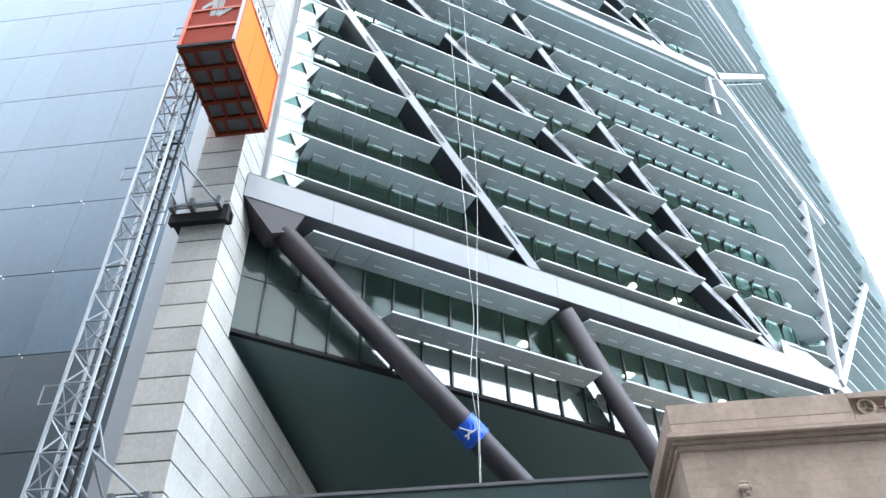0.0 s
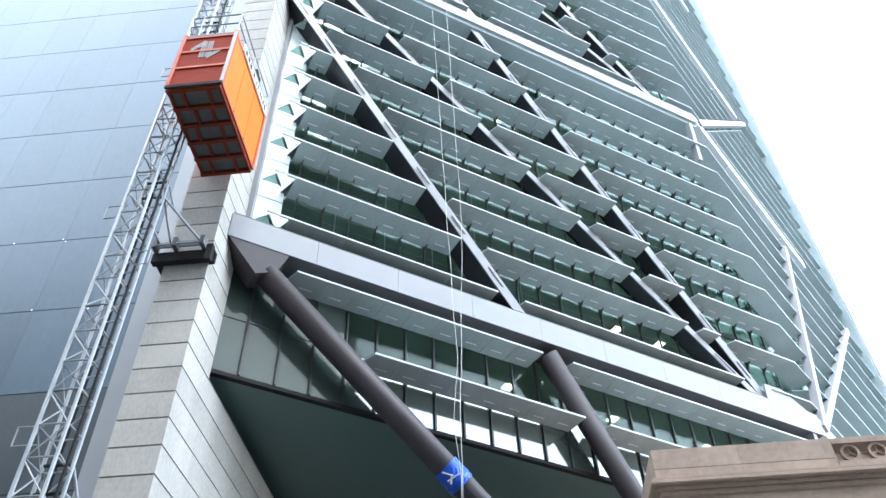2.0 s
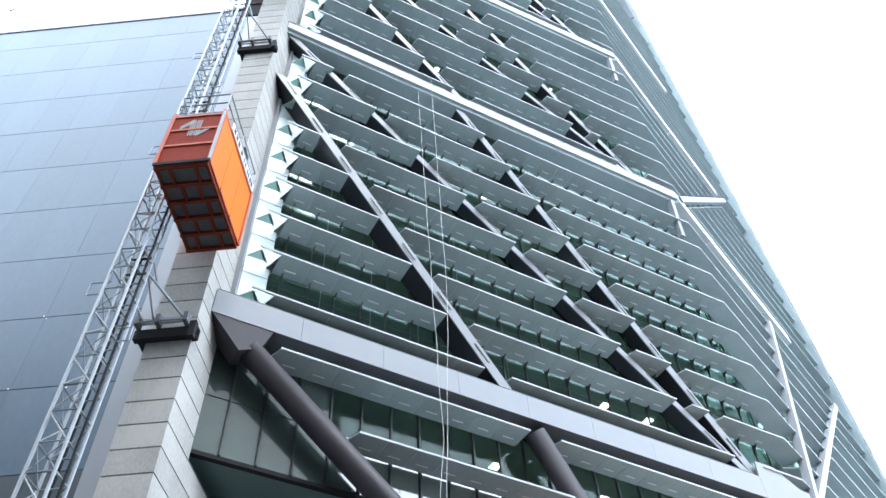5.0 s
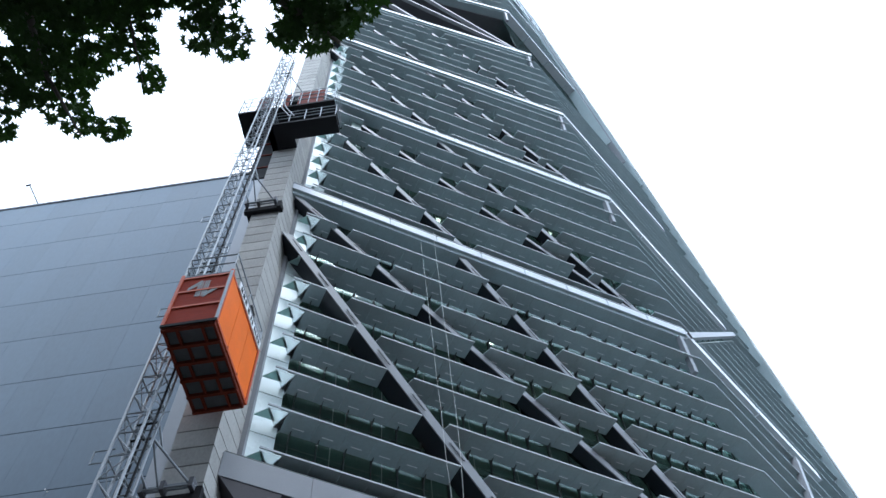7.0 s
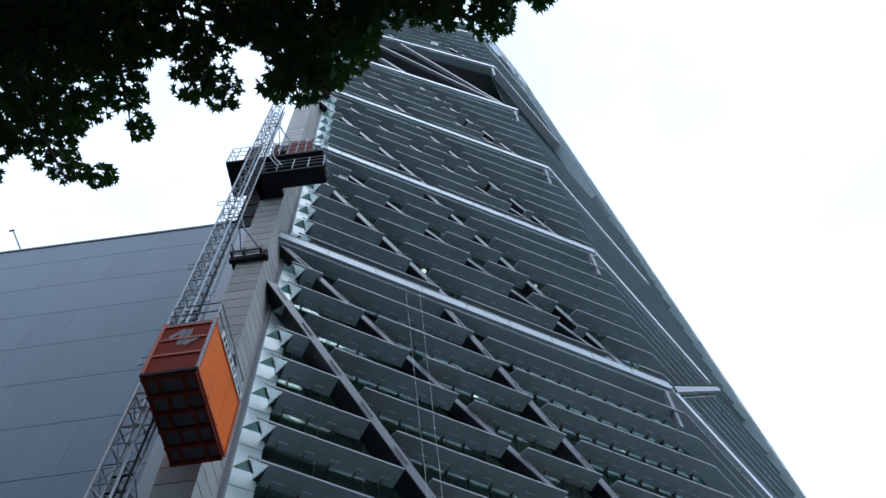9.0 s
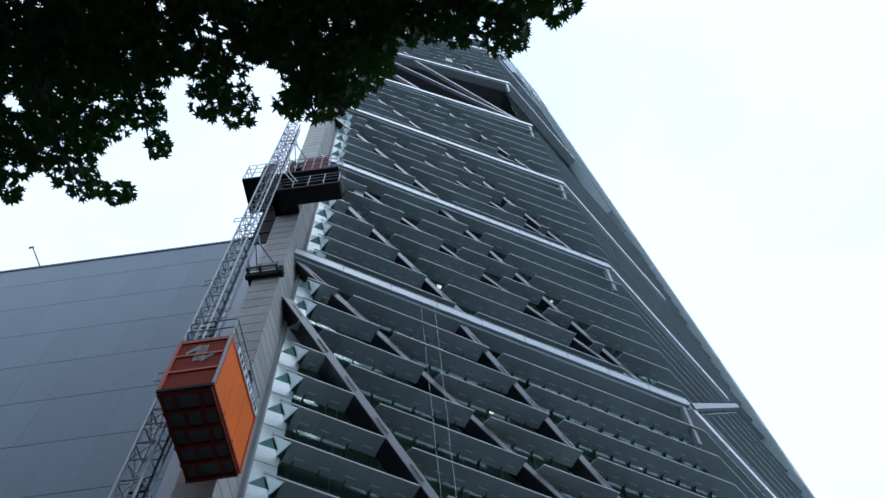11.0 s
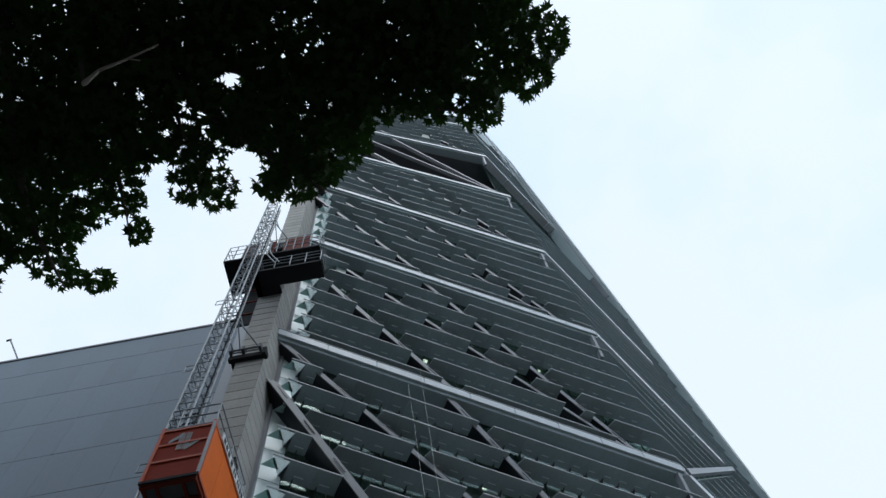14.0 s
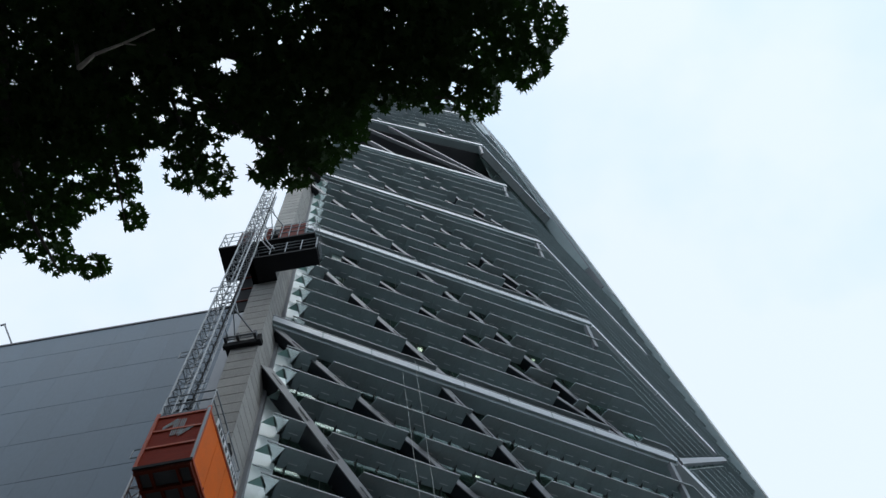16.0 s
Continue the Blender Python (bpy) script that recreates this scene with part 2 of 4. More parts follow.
def bar(bm, p, q, w, d, up=(0, 0, 1), slot=0):
    """A rectangular bar from p to q; d is its size along up, w across."""
    p, q = Vector(p), Vector(q)
    t = (q - p).normalized()
    a = t.cross(Vector(up))
    if a.length < 1e-4:
        a = t.cross(Vector((1, 0, 0)))
    a.normalize()
    b = a.cross(t).normalized()
    a, b = a * w / 2, b * d / 2
    return hexa(bm, [p - a - b, p + a - b, p + a + b, p - a + b, q - a - b, q + a - b, q + a + b, q - a + b], slot)


def rod(bm, p, q, r0, r1=None, sides=8, caps=True):
    p, q = Vector(p), Vector(q)
    r1 = r0 if r1 is None else r1
    t = (q - p).normalized()
    a = t.orthogonal().normalized()
    b = t.cross(a)
    rings = []
    for c, r in ((p, r0), (q, r1)):
        rings.append([bm.verts.new(c + (a * math.cos(k * math.tau / sides) + b * math.sin(k * math.tau / sides)) * r) for k in range(sides)])
    for k in range(sides):
        bm.faces.new((rings[0][k], rings[0][(k + 1) % sides], rings[1][(k + 1) % sides], rings[1][k]))
    if caps:
        bm.faces.new(rings[0][::-1])
        bm.faces.new(rings[1])


def B():
    return bmesh.new()


# ---- the tower's geometry: a skewed front, a corner, and a long side face ----
LEFT = Vector((-7.42, 15.30))          # front corner beside the concrete column
SIDE = Vector((0.566, 0.824))          # the side face runs this way from the corner
SIDE_N = Vector((0.824, -0.566))
BEAMS = [18.6, 37.3, 52.4, 67.1, 81.8, 96.6, 111.4]
TOP = 118.0
GLASS = -1.05                          # glazing line behind the front of the beams


def corner(z):
    r, a = 32.08 - 0.0918 * (z - 18.6), radians(24.0 + 0.022 * max(0.0, z - 60.0))
    return Vector((r * math.sin(a), r * math.cos(a)))


def F(m, z, out=0.0):
    """A place on the front: m metres along it from the column (at beam 1's length of 24.8), height z, out towards the street."""
    c = corner(z)
    d = c - LEFT
    n = Vector((d.y, -d.x)).normalized()
    p = LEFT + d * (m / 24.8) + n * out
    return Vector((p.x, p.y, z))


def G(s, z, out=0.0):
    """A place on the side face, s metres from the corner."""
    p = corner(z) + SIDE * s + SIDE_N * out
    return Vector((p.x, p.y, z))


def K(z, out=0.0):
    """The mitre of front and side faces at the corner."""
    d = corner(z) - LEFT
    n = (Vector((d.y, -d.x)).normalized() + SIDE_N).normalized()
    p = corner(z) + n * (out / 0.983)
    return Vector((p.x, p.y, z))


def side_end(z):
    """Where the side face stops: its far edge stands upright."""
    c, t = corner(z), math.tan(radians(29.0))
    return (t * c.y - c.x) / (SIDE.x - t * SIDE.y)


def strip(bm, f, a0, a1, z0, z1, o0, o1, slot=0):
    """A straight block on a face between a0 and a1, z0 and z1, and the depths o0 (back) and o1 (front)."""
    hexa(bm, [f(a0, z0, o0), f(a0, z0, o1), f(a0, z1, o1), f(a0, z1, o0), f(a1, z0, o0), f(a1, z0, o1), f(a1, z1, o1), f(a1, z1, o0)], slot)


tower = thing("office_tower", "tall glass office tower with grey louvres and white steel bracing", "building")
ROWS = []                              # height of each louvre row, and its bay
for b, z in enumerate(BEAMS):
    nxt = BEAMS[b + 1] if b + 1 < len(BEAMS) else TOP + 1.2
    if b == 4:
        continue
    count = round((nxt - 1.2 - z - 0.65) / 1.93)
    for k in range(count + (1 if (nxt - 1.4 - z - 0.65 - count * 1.93) > 0 else 0)):
        ROWS.append((z + 0.67 + k * 1.93, b))

# diagonals: m and the share of the bay's height, at the upper and the lower end
DIAGONALS = [((0.3, 0.735), (10.2, -0.005)), ((0.5, 0.955), (21.9, -0.005)), ((9.9, 0.955), (22.3, -0.005))]


def diagonal_at(d, b, z):
    z0, z1 = BEAMS[b], BEAMS[b + 1] if b + 1 < len(BEAMS) else BEAMS[b] + 14.8
    (ma, ha), (mb, hb) = d
    h = (z - z0) / (z1 - z0)
    return None if not hb <= h <= ha else mb + (ma - mb) * (h - hb) / (ha - hb)


# beams along the front and along the side
for b, z in enumerate(BEAMS):
    bm = B()
    plate = 0.92 if b == 0 else 0.66
    if b:
        strip(bm, F, 0.0, 24.75, z - 0.90, z - plate - 0.004, GLASS + 0.02, -0.16)
    strip(bm, F, 0.0, 24.75, z - plate, z - 0.01, GLASS + 0.02, -0.03)
    # the lowest beam's body is coloured darker than the louvre-grey ones above
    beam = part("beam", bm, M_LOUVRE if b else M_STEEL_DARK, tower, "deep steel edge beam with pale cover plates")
    for k in range(9):
        bm = B()
        g = 0.005 if b == 0 else 0.035
        strip(bm, F, 24.8 * k / 9 + g, 24.8 * (k + 1) / 9 - g, z - plate, z - (0.14 if b else 0.0), -0.03, 0.0)
        part("cover_plate", bm, M_PLATE if b else M_STEEL, beam)
    if b:
        bm = B()
        strip(bm, F, 0.0, 24.75, z - 0.136, z - 0.045, -0.028, -0.012)
        part("groove", bm, M_WEB, beam, "dark groove above the cover plates")
        bm = B()
        strip(bm, F, 0.0, 24.75, z - 0.041, z - 0.012, -0.028, 0.0)
        part("top_rail", bm, M_PLATE, beam)
    bm = B()
    strip(bm, F, 0.0, 24.7, z + 0.004, z + 0.16, -0.9, -0.12)
    strip(bm, F, 0.0, 24.7, z + 0.164, z + 0.22, -0.8, -0.25)
    part("gutter", bm, M_MULLION, tower)
    if b != 4:
        for k in range(4):
            bm = B()
            strip(bm, G, 4.0 * k + 0.05, 4.0 * k + 3.95, z - 0.85, z - 0.15, -1.0, 0.0)
            part("side_beam", bm, M_PLATE, tower)
    bm = B()
    bar(bm, F(24.25, z - 0.92, -0.2), F(24.0, z - 3.9, -0.25), 0.26, 0.3)
    part("node_strut", bm, M_STEEL, tower)

# braces on the side face
SIDE_BRACES = ((BEAMS[0] - 0.5, 10.6, 34.6), (BEAMS[0] - 0.5, 21.6, 34.6), (BEAMS[1] - 0.5, 17.9, 52.7))
side_rnd = random.Random(17)
for z0, s, z1 in SIDE_BRACES:
    bm = B()
    bar(bm, G(0.3, z0, -0.05), G(s, z1, -0.05), 0.38, 0.36, up=(SIDE_N.x, SIDE_N.y, 0))
    part("side_brace", bm, M_STEEL, tower)

# diagonal braces of the front: a pale flange in front of a dark web
SETBACK = ((0.0, -0.2, -0.2), (-0.2, -0.28, -0.28))
for b in range(len(BEAMS)):
    if b == 4:
        continue
    z0, z1 = BEAMS[b], BEAMS[b + 1] if b + 1 < len(BEAMS) else TOP
    for ((ma, ha), (mb, hb)), back in zip(DIAGONALS, SETBACK[min(b, 1)]):
        za, zb = z0 + (z1 - z0) * ha - 0.2, z0 + (z1 - z0) * hb + 0.15
        f, w = back - 0.03, 0.19
        bm = B()
        hexa(bm, [F(ma - w, za, GLASS + 0.02), F(ma + w, za, GLASS + 0.02), F(ma + w, za, f - 0.05), F(ma - w, za, f - 0.05),
                  F(mb - w, zb, GLASS + 0.02), F(mb + w, zb, GLASS + 0.02), F(mb + w, zb, f - 0.05), F(mb - w, zb, f - 0.05)])
        brace = part("diagonal_brace", bm, M_WEB, tower, "diagonal steel brace with a dark web")
        w = 0.26
        bm = B()
        hexa(bm, [F(ma - w, za, f - 0.05), F(ma + w, za, f - 0.05), F(ma + w, za, f), F(ma - w, za, f),
                  F(mb - w, zb, f - 0.05), F(mb + w, zb, f - 0.05), F(mb + w, zb, f), F(mb - w, zb, f)])
        part("flange", bm, M_BRACE, brace, "lilac-grey front flange")
        if b < 2:
            # long narrow slots in the flange, one above each louvre row
            for z, rb in ROWS:
                if rb == b and zb + 0.4 < z + 0.3 and z + 1.1 < za:
                    u0, u1 = ((z + dz - zb) / (za - zb) for dz in (0.28, 0.95))
                    c0, c1 = mb + (ma - mb) * u0 + 0.07, mb + (ma - mb) * u1 + 0.07
                    bm = B()
                    hexa(bm, [F(c + dc, z + dz, o) for c, dz in ((c0, 0.28), (c1, 0.95))
                              for dc, o in ((-0.035, f - 0.02), (0.035, f - 0.02), (0.035, f + 0.004), (-0.035, f + 0.004))])
                    part("slot", bm, M_WEB, brace)
    if b == 0:
        bm = B()
        hexa(bm, [F(22.1, z0 + 0.02, -0.12), F(24.5, z0 + 0.02, -0.12), F(23.2, z0 + 0.75, -0.12), F(22.2, z0 + 0.75, -0.12),
                  F(22.1, z0 + 0.02, -0.05), F(24.5, z0 + 0.02, -0.05), F(23.2, z0 + 0.75, -0.05), F(22.2, z0 + 0.75, -0.05)])
        part("gusset", bm, M_STEEL, tower)
# crossed braces of the open storeys
for (ma, za, mb, zb) in ((0.4, 95.2, 22.6, 82.2), (0.4, 91.5, 9.5, 82.2), (9.5, 95.2, 22.9, 82.2)):
    bm = B()
    bar(bm, F(ma, za, -0.3), F(mb, zb, -0.3), 0.36, 0.40)
    part("crossed_brace", bm, M_BRACE, tower)


# glazing and mullions, bay by bay
def glazing(z0, z1, m0, m1, mat, name, step=0.992, parent=None, out=GLASS):
    made = []
    k = 0
    m = m0
    while m < m1 - 0.05:
        e = min(m + step, m1)
        bm = B()
        strip(bm, F, m + 0.02, e - 0.02, z0, z1, out - 0.03, out)
        made.append(part(name, bm, mat, parent or tower))
        m = e
    return made


lit = random.Random(4)
for b, z in enumerate(BEAMS):
    if b == 4:
        continue
    z1 = (BEAMS[b + 1] - 0.90) if b + 1 < len(BEAMS) else TOP
    levels = [z + 0.1]
    while levels[-1] + 1.93 < z1 - 0.5:
        levels.append(levels[-1] + 1.93)
    levels.append(z1)
    if b <= 1:
        for za, zb in zip(levels, levels[1:]):
            glazing(za + 0.02, zb - 0.02, 1.66, 24.6, M_GLASS, "pane", step=1.91)
    else:
        bm = B()
        for za, zb in zip(levels, levels[1:]):
            for k in range(12):
                strip(bm, F, 1.66 + 1.91 * k + 0.02, 1.66 + 1.91 * (k + 1) - 0.02, za + 0.02, zb - 0.02, GLASS - 0.03, GLASS)
        part("panes", bm, M_GLASS, tower, kind="stuff")
    # corner panes beside the column, painted pale for the sky seen through them
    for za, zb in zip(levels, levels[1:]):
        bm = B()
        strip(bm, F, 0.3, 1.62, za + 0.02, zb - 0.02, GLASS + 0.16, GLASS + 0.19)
        part("corner_pane", bm, M_SKYPANE, tower)
    bm = B()
    for k in range(26):
        m = min(0.1 + 0.992 * k, 24.7)
        if m > 2:
            strip(bm, F, m - 0.022, m + 0.022, z, z1, GLASS - 0.02, GLASS + 0.05)
    part("mullions", bm, M_MULLION, tower, kind="stuff")
    bm = B()
    box(bm, -7.44, -7.28, 16.25, 16.47, z, z1)
    part("edge_strip", bm, M_STEEL, tower)
    # inside: floors behind the glass
    bm = B()
    for k, za in enumerate(levels[:-1]):
        if k % 2 == 0:
            strip(bm, F, 0.1, 24.0, za - 0.25, za + 0.05, -8.0, GLASS - 0.1)
    part("floor_structure", bm, M_SLAB, tower, kind="stuff")
    bm, lamps = B(), B()
    for k, za in enumerate(levels[:-1]):
        if k % 2 == 0 and k:
            strip(bm, F, 0.2, 24.0, za - 0.32, za - 0.26, -8.0, GLASS - 0.15)
            for q in range(9):
                for o in (-3.0, -5.4):
                    if lit.random() < 0.45 and (b or q > 2):
                        strip(lamps, F, 2.9 + 2.4 * q, 3.25 + 2.4 * q, za - 0.345, za - 0.325, o, o + 0.4)
    part("ceilings", bm, M_CEILING, tower, kind="stuff")
    part("ceiling_lamps", lamps, M_LAMP, tower, kind="stuff")


# one bright lamp panel close behind the glass
bm = B()
strip(bm, F, 15.04, 15.52, 27.72, 28.26, -1.40, -1.36)
part("window_lamp", bm, M_LAMP, tower, "bright white lamp panel behind the glass")


# louvres
def blade_piece(bm, m0, m1, z, slant=0.0):
    """One sheet of a louvre's underside; a slanted start reaches further back than its lip."""
    back, front = GLASS + 0.08, -0.04
    ring = [(m0 - slant, back), (m0, front), (m1, front), (m1, back)]
    hexa(bm, [F(m, z - 0.10, o) for m, o in ring] + [F(m, z - 0.05, o) for m, o in ring])


def segments(z, b):
    cuts = sorted((c, i) for i, c in enumerate(diagonal_at(d, b, z) for d in DIAGONALS) if c is not None)
    m, out = 1.75, []
    for c, i in cuts:
        e = (c - 0.27 if i == 0 else c + 0.05) if b == 0 else c - 0.02
        if e - m > 0.5:
            out.append((m, e))
        m = max(m, c + (0.85 if b == 0 else 1.35))
    if 24.45 - m > 0.5:
        out.append((m, 24.45))
    return out


for z, b in ROWS:
    for m0, m1 in segments(z, b):
        bm = B()
        # lip along the front, a little longer than the blade where the row begins
        strip(bm, F, m0 - (0.75 if m0 < 1.8 else 0.0), m1, z - 0.105, z - 0.035, -0.04, 0.0)
        lv = part("louvre", bm, M_LIP, tower, "pale front lip of a grey sun louvre")
        n = max(1, round((m1 - m0) / 0.992))
        if b <= 1:
            for k in range(n):
                bm = B()
                blade_piece(bm, m0 + (m1 - m0) * k / n + 0.006, m0 + (m1 - m0) * (k + 1) / n - 0.006, z, 0.32 if k == 0 else 0.0)
                part("blade_panel", bm, M_LOUVRE, lv)
        else:
            bm = B()
            for k in range(n):
                blade_piece(bm, m0 + (m1 - m0) * k / n + 0.006, m0 + (m1 - m0) * (k + 1) / n - 0.006, z, 0.32 if k == 0 else 0.0)
            part("blade", bm, M_LOUVRE, lv)
        if b == 0:
            # slim brackets under the blade's back edge
            for k in range(2, 25):
                c = 0.1 + 0.992 * k
                if not m0 + 0.2 < c < m1 - 0.2:
                    continue
                pts = [(GLASS + 0.05, z - 0.105), (GLASS + 0.27, z - 0.105), (GLASS + 0.13, z - 0.25), (GLASS + 0.05, z - 0.40)]
                bm = B()
                hexa(bm, [F(c - 0.016, pz, o) for o, pz in pts] + [F(c + 0.016, pz, o) for o, pz in pts])
                part("bracket", bm, M_MULLION, lv)
        # added white strips stand in for narrow bright slots in the blade
        if b < 3:
            bm = B()
            for k in range(n):
                c = m0 + (m1 - m0) * (k + 0.5) / n
                strip(bm, F, c - 0.20, c + 0.20, z - 0.114, z - 0.104, -0.66, -0.625)
                if b == 0:
                    part("cleat", bm, M_SLOT, lv)
                    bm = B()
            if b:
                part("cleat_strip", bm, M_SLOT, lv, kind="stuff")
            else:
                bm.free()
    # a small triangular shelf of fritted glass beside the column
    bm = B()
    lo = [F(1.10, z - 0.10, -0.13), F(0.72, z - 0.10, -0.60), F(1.43, z - 0.10, -0.58)]
    va = [bm.verts.new(p) for p in lo]
    vb = [bm.verts.new(p + Vector((0, 0, 0.05))) for p in lo]
    bm.faces.new(va)
    bm.faces.new(vb[::-1])
    for i in range(3):
        bm.faces.new((va[i], vb[i], vb[(i + 1) % 3], va[(i + 1) % 3]))
    part("corner_shelf", bm, M_FRIT, tower, "small triangular green glass shelf")
    # the row's finely ribbed pale end, cut on the slant
    bm = B()
    for q in range(13):
        ma, mb = 1.02 + 0.054 * q, 1.02 + 0.054 * q + 0.046
        oa, ob = -0.12 - 0.080 * (q + 0.3), -0.12 - 0.080 * (q + 1.0)
        hexa(bm, [F(ma, z - 0.10, oa), F(mb, z - 0.10, ob), F(mb, z - 0.10, -0.11), F(ma, z - 0.10, -0.11),
                  F(ma, z - 0.06, oa), F(mb, z - 0.06, ob), F(mb, z - 0.06, -0.11), F(ma, z - 0.06, -0.11)])
    part("ribbed_end", bm, M_RIB, tower, "pale ribbed end of a sun louvre", kind="stuff")
    # the row goes on round the corner and is cut where a side brace passes
    e = side_end(z) - 1.3 - side_rnd.uniform(0.0, 0.8)
    cuts = sorted(0.3 + (sb - 0.3) * (z - za) / (zb - za) for za, sb, zb in SIDE_BRACES if za < z < zb)
    starts = [0.0] + [c + 0.7 for c in cuts]
    ends = [c - 0.25 for c in cuts] + [e]
    for i, (s0, s1) in enumerate(zip(starts, ends)):
        if s1 - s0 < 0.4:
            continue
        bm = B()
        for za, zb, oa, ob in ((z - 0.10, z - 0.05, GLASS + 0.08, -0.04), (z - 0.105, z - 0.035, -0.04, 0.0)):
            ring = [(za, oa), (za, ob), (zb, ob), (zb, oa)]
            if i == 0:
                hexa(bm, [F(24.45, *q) for q in ring] + [K(*q) for q in ring])
                hexa(bm, [K(*q) for q in ring] + [G(s1, *q) for q in ring])
            else:
                hexa(bm, [G(s0 + 0.9 * q[1], *q) for q in ring] + [G(s1, *q) for q in ring])
        part("side_louvre", bm, M_LOUVRE, tower)

# side glazing, back and roof close the tower
for b, z in enumerate([13.8] + BEAMS):
    z1 = BEAMS[b] if b < len(BEAMS) else TOP
    bm = B()
    for k in range(18):
        e0, e1 = side_end(z), side_end(z1)
        s0, s1 = k / 18, (k + 1) / 18
        f0, f1 = e0, e1
        hexa(bm, [G(s0 * f0, z, GLASS - 0.06), G(s0 * f0, z, GLASS), G(s0 * f1, z1, GLASS), G(s0 * f1, z1, GLASS - 0.06),
                  G(s1 * f0 - 0.05, z, GLASS - 0.06), G(s1 * f0 - 0.05, z, GLASS), G(s1 * f1 - 0.05, z1, GLASS), G(s1 * f1 - 0.05, z1, GLASS - 0.06)])
    part("side_panes", bm, M_GLASS, tower, kind="stuff")
BACK = (-7.5, 50.0)


def ring_at(z, out=-1.6):
    return [tuple(F(0.3, z, out)), tuple(K(z, out)), tuple(G(side_end(z) - 0.2, z, out)), (*BACK, z)]


bm = B()
lo, hi = [bm.verts.new(p) for p in ring_at(TOP)], [bm.verts.new(p) for p in ring_at(TOP + 0.8)]
bm.faces.new(lo[::-1])
bm.faces.new(hi)
for k in range(4):
    bm.faces.new((lo[k], lo[(k + 1) % 4], hi[(k + 1) % 4], hi[k]))
part("roof", bm, M_STEEL_DARK, tower)
bm = B()
hexa(bm, [F(0.2, 14, -8.0), F(24, 14, -8.0), F(24, 14, -8.3), F(0.2, 14, -8.3), F(0.2, TOP, -8.0), F(24, TOP, -8.0), F(24, TOP, -8.3), F(0.2, TOP, -8.3)])
part("core_wall", bm, M_CEILING, tower)
bm = B()
box(bm, -7.75, -7.46, 17.2, 50, 14.5, TOP)
part("west_wall", bm, M_SPANDREL, tower)
bm = B()
e0, e1 = G(side_end(14.5) - 0.3, 14.5, -1.6), G(side_end(TOP) - 0.3, TOP, -1.6)
hexa(bm, [(-7.5, 49.8, 14.5), (-7.5, 50.1, 14.5), (e0.x, e0.y + 0.3, 14.5), (e0.x, e0.y, 14.5),
          (-7.5, 49.8, TOP), (-7.5, 50.1, TOP), (e1.x, e1.y + 0.3, TOP), (e1.x, e1.y, TOP)])
part("back_wall", bm, M_SPANDREL, tower)
# the open storeys: a dark recess behind the crossed braces
bm = B()
strip(bm, F, 0.4, 24.2, 82.0, 95.7, -5.2, -5.0)
part("recess_wall", bm, M_MULLION, tower)
bm = B()
strip(bm, F, 0.4, 24.2, 95.45, 95.68, -5.0, GLASS)
part("recess_ceiling", bm, M_STEEL_DARK, tower)
bm = B()
strip(bm, F, 0.4, 24.2, 81.85, 82.0, -5.0, GLASS)
part("recess_floor", bm, M_STEEL_DARK, tower)
# pale glass boxes that stand out between the louvres
for m0, m1, z0, z1 in ((13.0, 16.2, 100.5, 102.6), (2.9, 3.6, 48.3, 49.5)):
    bm = B()
    strip(bm, F, m0, m1, z0, z1, GLASS + 0.1, -0.35)
    part("glass_box", bm, M_BOX, tower, "pale green glass box between louvres")
# the far edge: a stack of pale panels with open joints, and upright fins beside it
z = 12.0
while z < TOP - 1.0:
    h, w = side_rnd.choice((1.28, 1.93, 1.93)), 1.25 + side_rnd.choice((0.0, 0.0, 0.35))
    z1 = min(z + h - 0.05, TOP)
    bm = B()
    hexa(bm, [G(side_end(q) - a, q, o) for q in (z, z1) for a, o in ((w, -1.1), (0.0, -1.1), (0.0, 0.25), (w, 0.25))])
    part("end_panel", bm, M_ENDPANEL, tower, "pale grey panel at the far edge of the side face")
    z += h
for off, mat, z0 in ((1.9, M_LOUVRE, 14.0), (3.1, M_STEEL, 76.0), (4.6, M_LOUVRE, 79.0), (6.4, M_STEEL, 82.0), (8.6, M_LOUVRE, 84.0)):
    bm = B()
    hexa(bm, [G(side_end(q) - off * (1.0 if q < 50 else 0.7) - a, q, o) for q in (z0, TOP + 0.6) for a, o in ((0.12, -1.0), (0.0, -1.0), (0.0, 0.18), (0.12, 0.18))])
    part("side_fin", bm, mat, tower, "upright metal fin")
# plant screen on the roof above the side face
bm = B()
ends = [G(7.0, TOP, -2.2), G(side_end(TOP), TOP, -2.2), G(side_end(TOP), TOP, 0.1), G(7.0, TOP, 0.1)]
hexa(bm, [p + Vector((0, 0, 0.81)) for p in ends] + [p + Vector((0, 0, 15.0 + 8.0 * (i in (0, 3)))) for i, p in enumerate(ends)])
screen = part("plant_screen", bm, M_LOUVRE, tower, "grey metal screen round the roof plant")
for k in range(9):
    t = 0.06 + 0.11 * k
    p = ends[3].lerp(ends[2], t)
    out = Vector((SIDE_N.x, SIDE_N.y, 0)) * 0.14
    bm = B()
    bar(bm, p + out + Vector((0, 0, 0.9)), p + out + Vector((0, 0, 22.5 - 8.0 * t)), 0.12, 0.16, up=(SIDE_N.x, SIDE_N.y, 0))
    part("screen_fin", bm, M_STEEL_DARK if k % 3 == 1 else M_PLATE, screen)

# lowest storeys under beam 1
SOFFIT = 13.80
